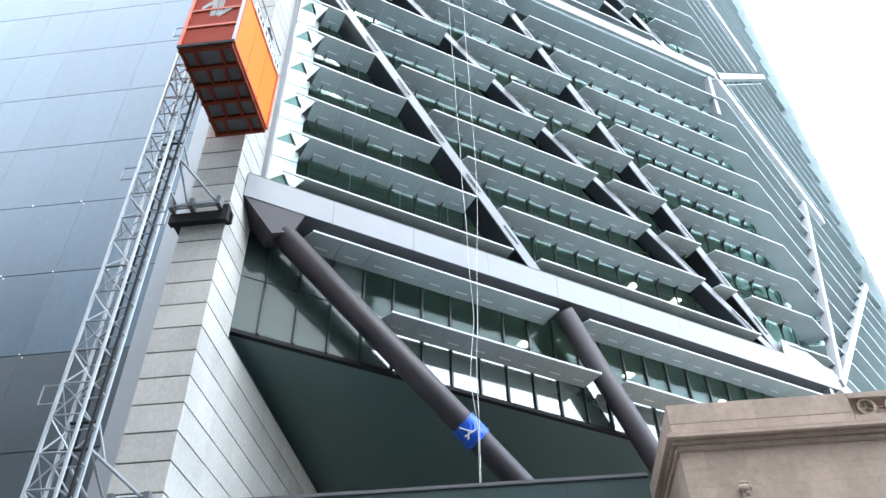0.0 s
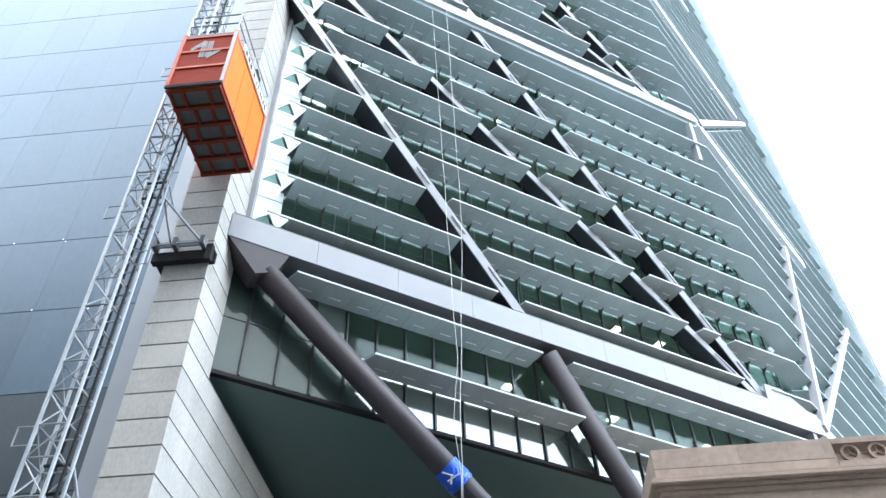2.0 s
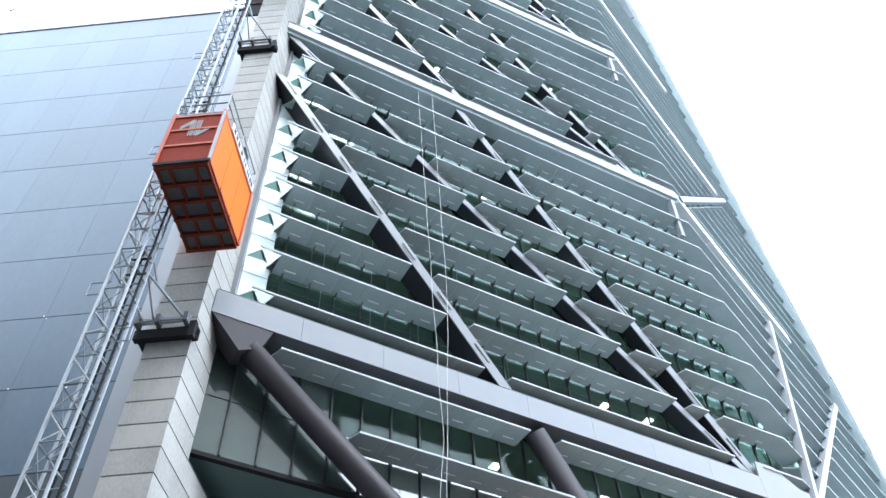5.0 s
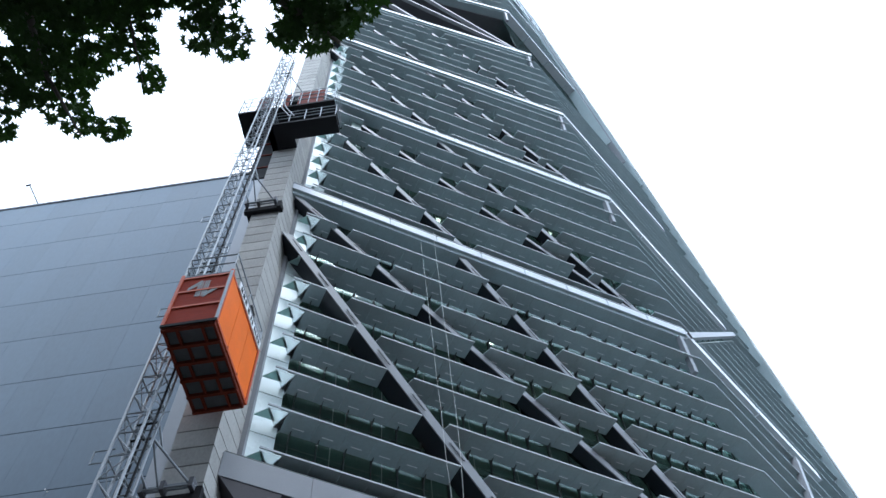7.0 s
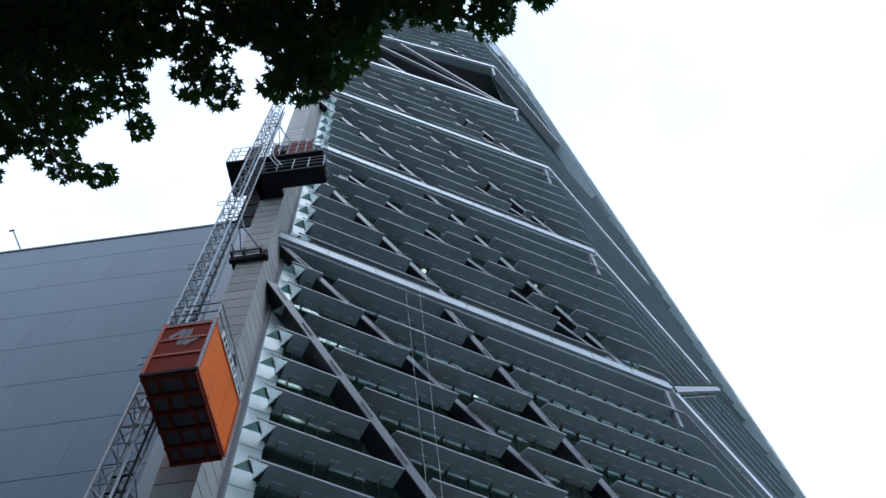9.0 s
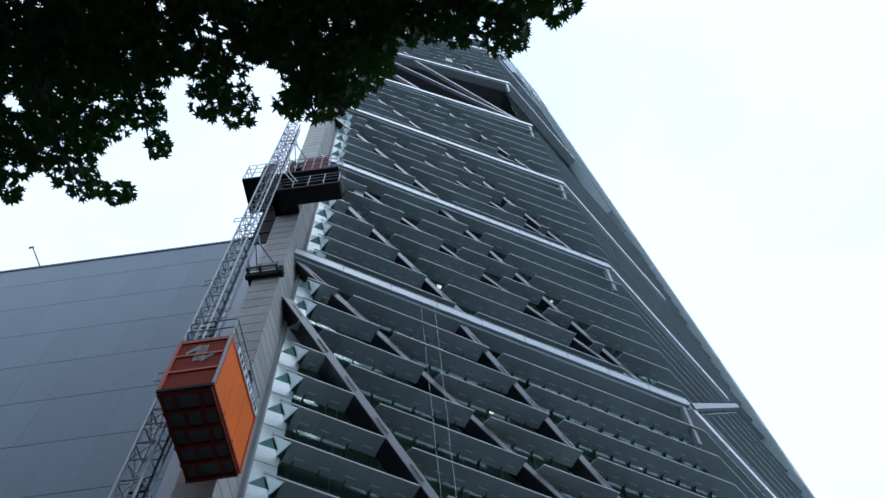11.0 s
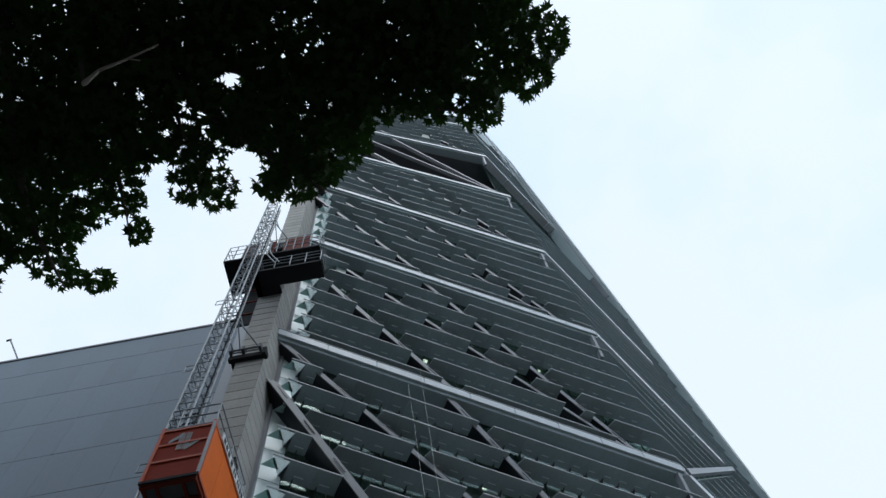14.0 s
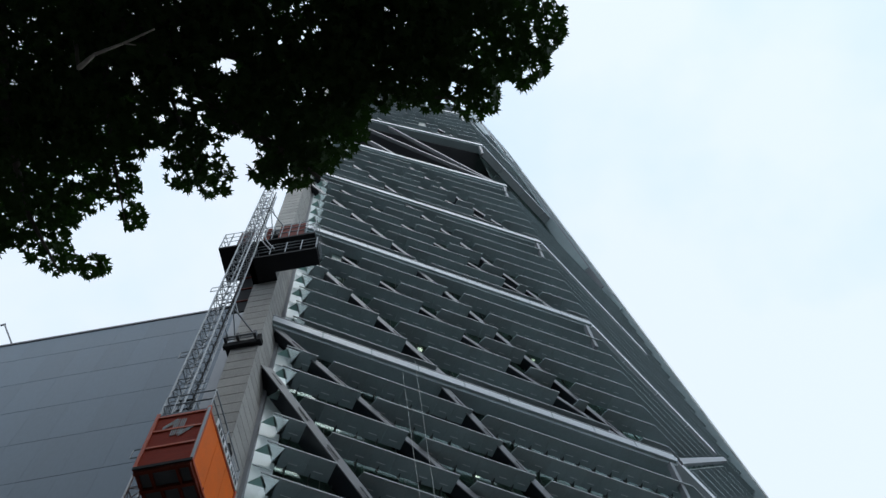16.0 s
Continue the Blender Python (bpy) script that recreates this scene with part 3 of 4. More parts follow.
for k in range(24):
    bm = B()
    strip(bm, F, 0.3 + k * 1.0, 1.28 + k * 1.0, SOFFIT, 15.6, GLASS - 0.05, GLASS)
    part("spandrel", bm, M_SPANDREL, tower)
    bm = B()
    strip(bm, F, 0.3 + k * 1.0, 1.28 + k * 1.0, 15.64, 17.68, GLASS - 0.05, GLASS)
    part("pane", bm, M_SPANDREL if k < 4 else M_GLASS, tower)
bm = B()
strip(bm, F, 0.0, 24.6, SOFFIT - 0.13, SOFFIT - 0.004, GLASS - 0.14, GLASS + 0.04)
part("drip_edge", bm, M_BLACK, tower)
bm = B()
for k in range(25):
    strip(bm, F, 0.26 + k, 0.32 + k, SOFFIT, 17.68, GLASS, GLASS + 0.08)
part("mullions", bm, M_MULLION, tower, kind="stuff")
bm = B()
lo = [bm.verts.new((p[0], p[1], SOFFIT - 0.11)) for p in ring_at(SOFFIT, GLASS - 0.15)]
hi = [bm.verts.new((p[0], p[1], SOFFIT - 0.02)) for p in ring_at(SOFFIT, GLASS - 0.15)]
bm.faces.new(lo[::-1])
bm.faces.new(hi)
for k in range(4):
    bm.faces.new((lo[k], lo[(k + 1) % 4], hi[(k + 1) % 4], hi[k]))
part("soffit", bm, M_SOFFIT, tower, "dark green panelled soffit")
for z, spans in ((17.24, ((2.2, 10.95), (12.2, 24.0))), (15.16, ((4.8, 12.3), (13.3, 24.0)))):
    for m0, m1 in spans:
        bm = B()
        strip(bm, F, m0, m1, z - 0.105, z - 0.035, -0.04, 0.0)
        lv = part("louvre", bm, M_LIP, tower)
        n = round((m1 - m0) / 0.992)
        for k in range(n):
            bm = B()
            blade_piece(bm, m0 + (m1 - m0) * k / n + 0.006, m0 + (m1 - m0) * (k + 1) / n - 0.006, z, 0.32 if k == 0 else 0.0)
            part("blade_panel", bm, M_LOUVRE, lv)
        for k in range(n):
            c = m0 + (m1 - m0) * (k + 0.5) / n
            bm = B()
            strip(bm, F, c - 0.20, c + 0.20, z - 0.114, z - 0.104, -0.66, -0.625)
            part("cleat", bm, M_SLOT, lv)

bm, lamps = B(), B()
strip(bm, F, 0.3, 24.0, 17.60, 17.66, -8.0, GLASS - 0.1)
part("ceiling_panel", bm, M_CEILING, tower)
for q in range(9):
    for o in (-3.0, -5.4)[q % 2:1 + q % 2] if q > 2 else ():
        strip(lamps, F, 1.6 + 2.4 * q, 1.95 + 2.4 * q, 17.575, 17.595, o, o + 0.35)
part("ceiling_lamps", lamps, M_LAMP, tower, kind="stuff")
bm = B()
strip(bm, F, 0.3, 24.0, 14.06, 14.2, -8.0, GLASS - 0.1)
part("floor_plate", bm, M_SLAB, tower)

# round tubes that carry the tower
for (ma, za, mb, zb) in ((1.35, 17.0, 16.05, 5.0), (11.4, 17.4, 18.6, 5.0)):
    bm = B()
    rod(bm, F(ma, za, -0.35), F(mb, zb, -0.35), 0.37, sides=24)
    part("tube_brace", bm, M_TUBE, tower, "round plum-grey steel tube brace", smooth=True)
bm = B()
hexa(bm, [F(0.05, 17.66, -0.75), F(1.9, 17.66, -0.75), F(1.6, 16.9, -0.75), F(1.0, 16.6, -0.75),
          F(0.05, 17.66, -0.02), F(1.9, 17.66, -0.02), F(1.6, 16.9, -0.02), F(1.0, 16.6, -0.02)])
part("gusset", bm, M_TUBE, tower)

# ---- the concrete column and the wall that runs back from it ----
column = thing("concrete_column", "weathered grey concrete column with horizontal joints beside the tower", "column")
CX0, CX1, CY0, CY1 = -8.67, -7.44, 14.63, 16.25
bm = B()
box(bm, CX0 + 0.05, CX1 - 0.05, CY0 + 0.05, CY1, 0, TOP + 1)
part("core", bm, M_JOINT, column)
me_course = None
for k in range(int(TOP / 0.70)):
    bm = B()
    box(bm, CX0, CX1, CY0, CY1 - 0.001, 0.0, 0.658)
    ob = part("course", bm, M_CONCRETE, column)
    if me_course is None:
        me_course = ob.data
    else:
        ob.data = me_course
    ob.location.z = k * 0.70
flank = thing("concrete_wall", "grey concrete wall with shuttering joints under the soffit", "wall", kind="structure")
bm = B()
box(bm, -8.2, CX1 - 0.05, CY1 + 0.02, 34, 0, 13.4)
part("core", bm, M_JOINT, flank)
for k in range(19):
    bm = B()
    box(bm, -8.1, CX1, CY1 + 0.001, 33.98, k * 0.70, k * 0.70 + 0.664)
    part("course", bm, M_CONCRETE, flank)
bm = B()
box(bm, -8.2, 40, 34, 34.3, 0, 13.4)
tagged(link("lobby_wall", bm, M_SOFFIT), "dark green wall at the back of the undercroft", "wall", kind="structure")


# ---- clamps round the column, with ties to the mast ----
MX0, MX1, MY0, MY1 = -8.98, -8.36, 12.48, 13.10


def clamp(z):
    t = thing("mast_tie", "black steel clamp and galvanised tie fixed round the concrete column", "bracket", "mast ties")
    t.location = (0, 0, z)
    bm = B()
    box(bm, CX0 - 0.30, CX1 + 0.16, CY0 - 0.20, CY0 - 0.004, -0.16, 0.16)
    part("front_channel", bm, M_BLACK, t)
    bm = B()
    box(bm, CX1 + 0.004, CX1 + 0.18, CY0 - 0.36, CY0 - 0.20, -0.34, 0.20)
    box(bm, CX1 + 0.004, CX1 + 0.16, CY0 - 0.20, CY0 + 0.06, -0.18, 0.18)
    part("end_plate", bm, M_BLACK, t)
    bm = B()
    box(bm, CX0 - 0.22, CX0 - 0.004, CY0, CY0 + 1.0, -0.14, 0.14)
    part("side_channel", bm, M_BLACK, t)
    for y, zz in ((CY0 - 0.26, 0.30), (CY0 - 0.42, 0.24), (CY0 - 0.30, 0.42)):
        bm = B()
        rod(bm, (CX0 - 0.25, y, zz), (CX1 - 0.05, y, zz), 0.035)
        part("tie_rod", bm, M_GALV, t)
    for x in (CX0 - 0.2, CX0 + 0.35, CX1 - 0.12):
        bm = B()
        box(bm, x - 0.06, x + 0.06, CY0 - 0.46, CY0 - 0.2, 0.16, 0.46)
        part("lug", bm, M_STEEL_DARK, t)
    for x0, x1 in ((MX0, CX0 - 0.1), (MX1, CX1 - 0.2)):
        bm = B()
        rod(bm, (x0, MY1, 0.9), (x1, CY0 - 0.35, 0.34), 0.035)
        rod(bm, (x0, MY1, 1.5), (x0 + 0.25 * (x1 - x0), MY1 + 0.35, 0.75), 0.03)
        part("strut", bm, M_GALV, t)
    bm = B()
    rod(bm, (MX1, MY1, 0.9), (CX0 + 0.2, CY0 - 0.35, 0.34), 0.03)
    part("cross_strut", bm, M_GALV, t)
    bm = B()
    rod(bm, (MX0, MY1, 0.9), (MX1, MY1, 0.9), 0.035)
    part("mast_collar", bm, M_BLACK, t)
    bm = B()
    rod(bm, (MX0, MY1, 1.5), (MX1, MY1, 1.5), 0.035)
    part("mast_collar", bm, M_BLACK, t)
    return t


first_tie = clamp(7.75)
for z in (16.1, 24.45, 32.85, 47.4):
    copy_thing(first_tie, pose(0, 0, z))

# ---- lattice mast ----
mast = thing("hoist_mast", "galvanised lattice mast of a construction hoist", "mast")
SEC = 1.508
shared = []
for k in range(34):
    z0 = k * SEC
    if not shared:
        made = []
        for x in (MX0, MX1):
            for y in (MY0, MY1):
                bm = B()
                rod(bm, (x, y, 0), (x, y, SEC), 0.042, sides=8)
                made.append(("chord", bm, M_GALV))
        for z in (0.04, SEC / 2):
            bm = B()
            for p, q in (((MX0, MY0), (MX1, MY0)), ((MX1, MY0), (MX1, MY1)), ((MX1, MY1), (MX0, MY1)), ((MX0, MY1), (MX0, MY0))):
                rod(bm, (*p, z), (*q, z), 0.022, sides=6)
            made.append(("ring", bm, M_GALV))
        for (p, q, za, zb) in (((MX0, MY0), (MX1, MY0), 0.04, SEC / 2), ((MX1, MY0), (MX0, MY0), SEC / 2, SEC),
                               ((MX0, MY1), (MX0, MY0), 0.04, SEC / 2), ((MX0, MY0), (MX0, MY1), SEC / 2, SEC),
                               ((MX1, MY1), (MX0, MY1), 0.04, SEC / 2), ((MX0, MY1), (MX1, MY1), SEC / 2, SEC)):
            bm = B()
            rod(bm, (*p, za), (*q, zb), 0.018, sides=6)
            made.append(("brace", bm, M_GALV))
        bm = B()
        box(bm, MX1 + 0.045, MX1 + 0.085, MY0 + 0.28, MY0 + 0.34, 0, SEC - 0.01)
        made.append(("rack", bm, M_BLACK))
        for nm, bm, mt in made:
            shared.append(part(nm, bm, mt, mast))
    else:
        for s in shared:
            o = new(s.name.split(".")[0], s.data)
            o.parent = mast
            o.location.z = z0


for x, y in ((MX0 + 0.12, MY1 + 0.09), (MX0 + 0.22, MY1 + 0.10)):
    bm = B()
    rod(bm, (x, y, 0), (x, y, 18.2), 0.035, sides=8)
    part("power_cable", bm, M_BLACK, mast, "black power cable")


def cable_guide(x0, x1, z):
    t = thing("cable_guide", "thin galvanised hoop bolted to the hoist mast", "bracket", "cable guides")
    t.location = (0, 0, z)
    bm = B()
    y = MY0 + 0.2
    for p, q in (((x0, y, 0), (x1, y, 0)), ((x1, y, 0), (x1, y, -0.42)), ((x1, y, -0.42), (x0, y, -0.42))):
        rod(bm, p, q, 0.018, sides=6)
    part("hoop", bm, M_GALV, t)


for z in (9.9, 16.3, 22.6, 29.0, 35.4):
    cable_guide(MX0, MX0 - 0.52, z)
for z in (14.6, 20.4, 26.2):
    cable_guide(MX1, MX1 + 0.40, z)

# ---- hoist cage ----
cage = thing("hoist_cage", "orange and red construction hoist cage climbing a lattice mast", "hoist")
cage.location = (0, 0, 19.3)
HX0, HX1, HY0, HY1, HH = -8.16, -6.67, 11.28, 14.27, 2.52
for x in (HX0, HX1):
    for y in (HY0, HY1):
        bm = B()
        box(bm, x - 0.05, x + 0.05, y - 0.05, y + 0.05, 0, HH + 0.12)
        part("corner_post", bm, M_REDFRAME, cage)
bm = B()
box(bm, HX1 - 0.02, HX1 + 0.065, HY0 - 0.075, HY0 - 0.052, 0.02, HH)
part("edge_trim", bm, M_GALV, cage, "pale galvanised edge trim")
for z0, z1 in ((0.10, 0.86), (0.94, 1.66), (1.74, 2.40)):
    bm = B()
    box(bm, HX0 + 0.05, HX1 - 0.05, HY0 - 0.010, HY0 + 0.010, z0, z1)
    part("end_screen", bm, M_RED, cage, "red oxide wire mesh screen")
for z in (0.05, 0.90, 1.70, 2.44):
    bm = B()
    box(bm, HX0 + 0.05, HX1 - 0.05, HY0 - 0.045, HY0 + 0.03, z - 0.04, z + 0.04)
    part("end_rail", bm, M_REDFRAME, cage)
bm = B()
box(bm, HX0 - 0.02, HX1 + 0.05, HY0 - 0.09, HY0 - 0.055, -0.09, 0.02)
part("bumper", bm, M_BLACK, cage)
# a pair of arrows, up and down, of pale bars
arrow = B()
cx, ay = (HX0 + HX1) / 2, HY0 - 0.028
for dx, sgn in ((-0.08, 1), (0.10, -1)):
    for w in (-0.055, 0.0, 0.055):
        box(arrow, cx + dx + w - 0.016, cx + dx + w + 0.016, ay - 0.006, ay, 1.36, 2.18)
    tip = 2.22 if sgn > 0 else 1.30
    for k in range(3):
        side = -1 if sgn > 0 else 1
        bar(arrow, (cx + dx, ay - 0.003, tip - sgn * 0.09 * k), (cx + dx + side * 0.36, ay - 0.003, tip - sgn * (0.36 + 0.05 * k)), 0.006, 0.035)
part("arrow_sign", arrow, M_ARROW, cage, "pair of pale up and down arrows")
for k in range(3):
    y0, y1 = HY0 + 0.06 + k * 0.96, HY0 + 0.06 + (k + 1) * 0.96 - 0.015
    bm = B()
    box(bm, HX1 - 0.02, HX1 + 0.02, y0, y1, 0.10, HH - 0.04)
    part("side_panel", bm, M_ORANGE, cage, "bright orange sheet panel")
    bm = B()
    box(bm, HX0 - 0.02, HX0 + 0.02, y0, y1, 0.10, HH - 0.04)
    part("side_panel", bm, M_ORANGE, cage)
    bm = B()
    box(bm, HX1 + 0.02, HX1 + 0.06, y1 - 0.04, y1 + 0.02, -0.06, 0.12)
    part("hinge", bm, M_REDFRAME, cage)
for z in (0.05, HH - 0.02):
    for x in (HX0, HX1):
        bm = B()
        box(bm, x - 0.035, x + 0.035, HY0 + 0.05, HY1 - 0.05, z - 0.05, z + 0.05)
        part("side_rail", bm, M_REDFRAME, cage)
bm = B()
box(bm, HX0 + 0.05, HX1 - 0.05, HY1 - 0.02, HY1 + 0.02, 0.1, HH)
part("end_door", bm, M_RED, cage)
bm = B()
box(bm, HX0 - 0.03, HX1 + 0.03, HY0 - 0.03, HY1 + 0.03, HH, HH + 0.05)
part("roof", bm, M_STEEL_DARK, cage)
bm = B()
box(bm, HX0 + 0.02, HX1 - 0.02, HY0 + 0.02, HY1 - 0.02, -0.03, 0.05)
part("floor_tray", bm, M_UNDER, cage)
for k in range(6):
    y = HY0 + 0.03 + k * (HY1 - HY0 - 0.06) / 5
    bm = B()
    box(bm, HX0, HX1, y - 0.045, y + 0.045, -0.16, -0.03)
    part("floor_beam", bm, M_BEARER, cage)
for k in range(5):
    y0 = HY0 + 0.03 + k * (HY1 - HY0 - 0.06) / 5
    y1 = y0 + (HY1 - HY0 - 0.06) / 5
    for f in (0.03, 0.27 + 0.10 * (k % 2), 0.68 + 0.06 * ((k + 1) % 2), 0.97):
        x = HX0 + (HX1 - HX0) * f
        bm = B()
        box(bm, x - 0.035, x + 0.035, y0 + 0.046, y1 - 0.046, -0.12, -0.032)
        part("floor_bearer", bm, M_BEARER, cage)
# name board along the roof edge, its writing as plain bars
bm = B()
box(bm, HX1 + 0.045, HX1 + 0.075, HY0 + 0.55, HY1 - 0.05, HH - 0.02, HH + 0.34)
board = part("name_board", bm, M_WHITE, cage, "white name board")
rnd = random.Random(5)
y = HY0 + 0.68
while y < HY1 - 0.30:
    w = rnd.choice((0.09, 0.13, 0.16))
    bm = B()
    box(bm, HX1 + 0.076, HX1 + 0.082, y, y + w, HH + 0.05, HH + 0.27)
    part("lettering_bar", bm, M_LETTER, board)
    y += w + rnd.choice((0.05, 0.07, 0.16))
# guard rails on the roof
top = HH + 0.05
for x, y in ((HX0, HY0), (HX1, HY0), (HX0, HY1), (HX1, HY1), (HX1, (HY0 + HY1) / 2), (HX0, (HY0 + HY1) / 2), (HX0 + 0.35, HY0)):
    bm = B()
    rod(bm, (x, y, top), (x, y, top + 1.05), 0.024)
    part("guard_post", bm, M_GALV, cage)
for z in (top + 0.55, top + 1.05):
    bm = B()
    for p, q in (((HX0, HY0), (HX1, HY0)), ((HX1, HY0), (HX1, HY1)), ((HX1, HY1), (HX0, HY1)), ((HX0, HY1), (HX0, HY0))):
        rod(bm, (*p, z), (*q, z), 0.024)
    part("guard_rail", bm, M_GALV, cage)
bm = B()
for k in range(6):
    y = HY1 - 0.75 + k * 0.12
    rod(bm, (HX1 + 0.02, y, top + 0.35), (HX1 + 0.02, y, top + 0.8), 0.018, sides=6)
rod(bm, (HX1 + 0.02, HY1 - 0.8, top + 0.35), (HX1 + 0.02, HY1 - 0.1, top + 0.35), 0.02, sides=6)
part("roof_ladder", bm, M_GALV, cage)
bm = B()
box(bm, HX0 - 0.16, HX0 - 0.025, 12.35, 13.2, 0.3, 2.3)
part("drive_carriage", bm, M_BLACK, cage)


# ---- landing platforms high on the column ----
def platform(x0, x1, y0, y1, zb, deck, rail, posts, panels):
    t = thing("landing_platform", "dark steel hoist landing with white railings and brown panels", "platform", "hoist landings")
    bm = B()
    box(bm, x0, CX0 - 0.02, y0, y1, zb, deck)
    box(bm, CX0 - 0.02, CX1 + 0.02, y0, CY0 - 0.01, zb, deck)
    box(bm, CX1 + 0.02, x1, y0, y1 - 0.6, zb, deck)
    part("deck", bm, M_BLACK, t, "black steel deck")
    for k in range(posts):
        x = x0 + 0.04 + (x1 - x0 - 0.08) * k / (posts - 1)
        bm = B()
        box(bm, x - 0.022, x + 0.022, y0 - 0.03, y0 + 0.014, deck, rail)
        part("railing_post", bm, M_GALV, t)
    for z in (deck + (rail - deck) * 0.35, deck + (rail - deck) * 0.68, rail):
        bm = B()
        rod(bm, (x0, y0, z), (x1, y0, z), 0.021)
        rod(bm, (x0, y0, z), (x0, y1, z), 0.021)
        rod(bm, (x1, y0, z), (x1, y1 - 0.6, z), 0.021)
        part("railing", bm, M_GALV, t)
    for a, c in panels:
        bm = B()
        box(bm, a, c, y0 + 0.03, y0 + 0.07, deck + 0.05, rail - 0.08)
        part("infill_panel", bm, M_BROWN, t, "red-brown infill panel")


platform(-10.65, -5.3, 13.2, 15.25, 42.7, 42.88, 45.05, 12, ((-9.7, -8.9), (-8.2, -7.9), (-7.4, -5.95)))
platform(-8.4, -5.05, 13.2, 14.75, 40.1, 40.28, 41.75, 5, ())
hoarding = thing("landing_hoarding", "dark brown hoarding panel hung under the hoist landing", "panel")
bm = B()
box(bm, -9.62, CX0 - 0.03, 14.8, 14.88, 37.2, 42.69)
part("sheet", bm, M_BLACK, hoarding)
for z in (38.4, 40.0, 41.6):
    bm = B()
    box(bm, -9.62, CX0 - 0.03, 14.74, 14.8, z, z + 0.08)
    part("batten", bm, M_BROWN, hoarding)

for dx in (0.0, 0.22):
    cu = bpy.data.curves.new("hose", "CURVE")
    cu.dimensions, cu.bevel_depth, cu.bevel_resolution = "3D", 0.035, 2
    sp = cu.splines.new("BEZIER")
    sp.bezier_points.add(2)
    for bp, co in zip(sp.bezier_points, ((-8.3 + dx, 13.05, 44.6), (-8.15 + dx, 13.0, 42.4), (-7.55 + dx, 13.15, 40.9))):
        bp.co, bp.handle_left_type, bp.handle_right_type = co, "AUTO", "AUTO"
    hose = new("hose", cu)
    hose.data.materials.append(M_GALV)
    tagged(hose, "grey hose looped from the mast to the hoist landing", "hose", "landing hoses")

# ---- grey clad building ----
clad = thing("clad_building", "tall windowless building clad in blue-grey metal panels", "building")
bm = B()
box(bm, -70, -11.5, 19.03, 45, 0, 48.1)
part("wall", bm, M_JOINT, clad)
PW, PH = 1.88, 3.37
for i in range(20):
    for j in range(15):
        x1, z0 = -11.65 - i * PW, 18.6 - 6 * PH + j * PH
        if z0 > 47.5:
            continue
        bm = B()
        d = 0.0015 * ((i * 7 + j * 3) % 3)
        box(bm, x1 - PW + 0.008, x1, 19.0 - d, 19.03, max(0.1, z0 + 0.036), min(48.05, z0 + PH))
        # lower panels carry the wall's shade and dark reflection in their colour
        part("panel", bm, M_SHADECLAD if z0 < 12.5 else M_WALLPANEL, clad)
fixing = None
for i in range(1, 13):
    for j in range(4, 8):
        for dx, dz in ((-0.07, 0.06), (0.06, -0.07))[:1 + (i + j) % 2]:
            if fixing is None:
                bm = B()
                rod(bm, (0, -0.012, 0), (0, 0.003, 0), 0.03, sides=8)
                ob = part("fixing", bm, M_WHITE, clad, "small bright fixing bolt")
                fixing = ob.data
            else:
                ob = new("fixing", fixing)
                ob.parent = clad
            ob.location = (-11.65 - i * PW + dx, 18.994, 18.6 - 6 * PH + j * PH + dz)
bm = B()
box(bm, -70, -11.5, 18.95, 45, 48.1, 48.3)
part("coping", bm, M_STEEL_DARK, clad)
bm = B()
box(bm, -11.6, -10.9, 18.6, 19.5, 0, 47.6)
part("corner_pilaster", bm, M_STEEL, clad, "pale grey metal corner strip")
bm = B()
box(bm, -10.9, -10.2, 19.0, 19.6, 0, 47.0)
part("downpipe_box", bm, M_STEEL_DARK, clad)
for x, z, lean in ((-26.28, 48.3, -2.05),):
    mst = thing("roof_davit", "thin steel davit post on the roof edge", "post", "roof davits")
    mst.location = (x, 19.0, z)
    bm = B()
    rod(bm, (0, 0, 0), (lean, 0, 3.65), 0.05)
    rod(bm, (lean - 0.25, 0, 3.6), (lean + 0.06, 0, 3.72), 0.07)
    part("post", bm, M_STEEL_DARK, mst)

# ---- sandstone building ----
stone = thing("stone_building", "pink-brown sandstone building with a moulded cornice and parapet", "building")
SX, SY = 2.98, 14.22
bm = B()
box(bm, SX + 0.03, 30, SY + 0.03, 30, 0, 9.0)
part("core", bm, M_STONE, stone)
rnd = random.Random(9)
row_z = 8.30
while row_z > 4.5:
    h = 0.36
    x = SX
    first = True
    while x < 12.0:
        w = rnd.uniform(0.55, 1.0) * (0.6 if first else 1)
        first = False
        bm = B()
        box(bm, x, min(x + w - 0.002, 12.0), SY, SY + 0.06, row_z - h + 0.002, row_z)
        part("stone_block", bm, M_STONE, stone)
        x += w
    bm = B()
    box(bm, SX, SX + 0.05, SY + 0.07, 22, row_z - h + 0.008, row_z)
    part("stone_block", bm, M_STONE, stone)
    row_z -= h
# mouldings of the cornice: stacked bands that wrap the corner
for name, out, z0, z1 in (("frieze", 0.05, 8.30, 8.42), ("cornice_bed", 0.12, 8.42, 8.50), ("cornice", 0.22, 8.50, 8.60), ("cornice_top", 0.17, 8.60, 8.66)):
    bm = B()
    v = box(bm, SX - out, 30, SY - out, 30, z0, z1)
    bmesh.ops.bevel(bm, geom=[e for e in bm.edges], offset=0.02, segments=2, affect="EDGES")
    part(name, bm, M_STONE, stone)
x = SX - 0.08
while x < 6.30:
    w = rnd.uniform(0.6, 1.0)
    for z0, z1 in ((8.664, 8.86), (8.866, 9.28)):
        bm = B()
        box(bm, x, min(x + w - 0.002, 6.35), SY - 0.08, SY + 0.35, z0, z1 - 0.004)
        part("parapet_block", bm, M_STONE, stone)
    x += w
bm = B()
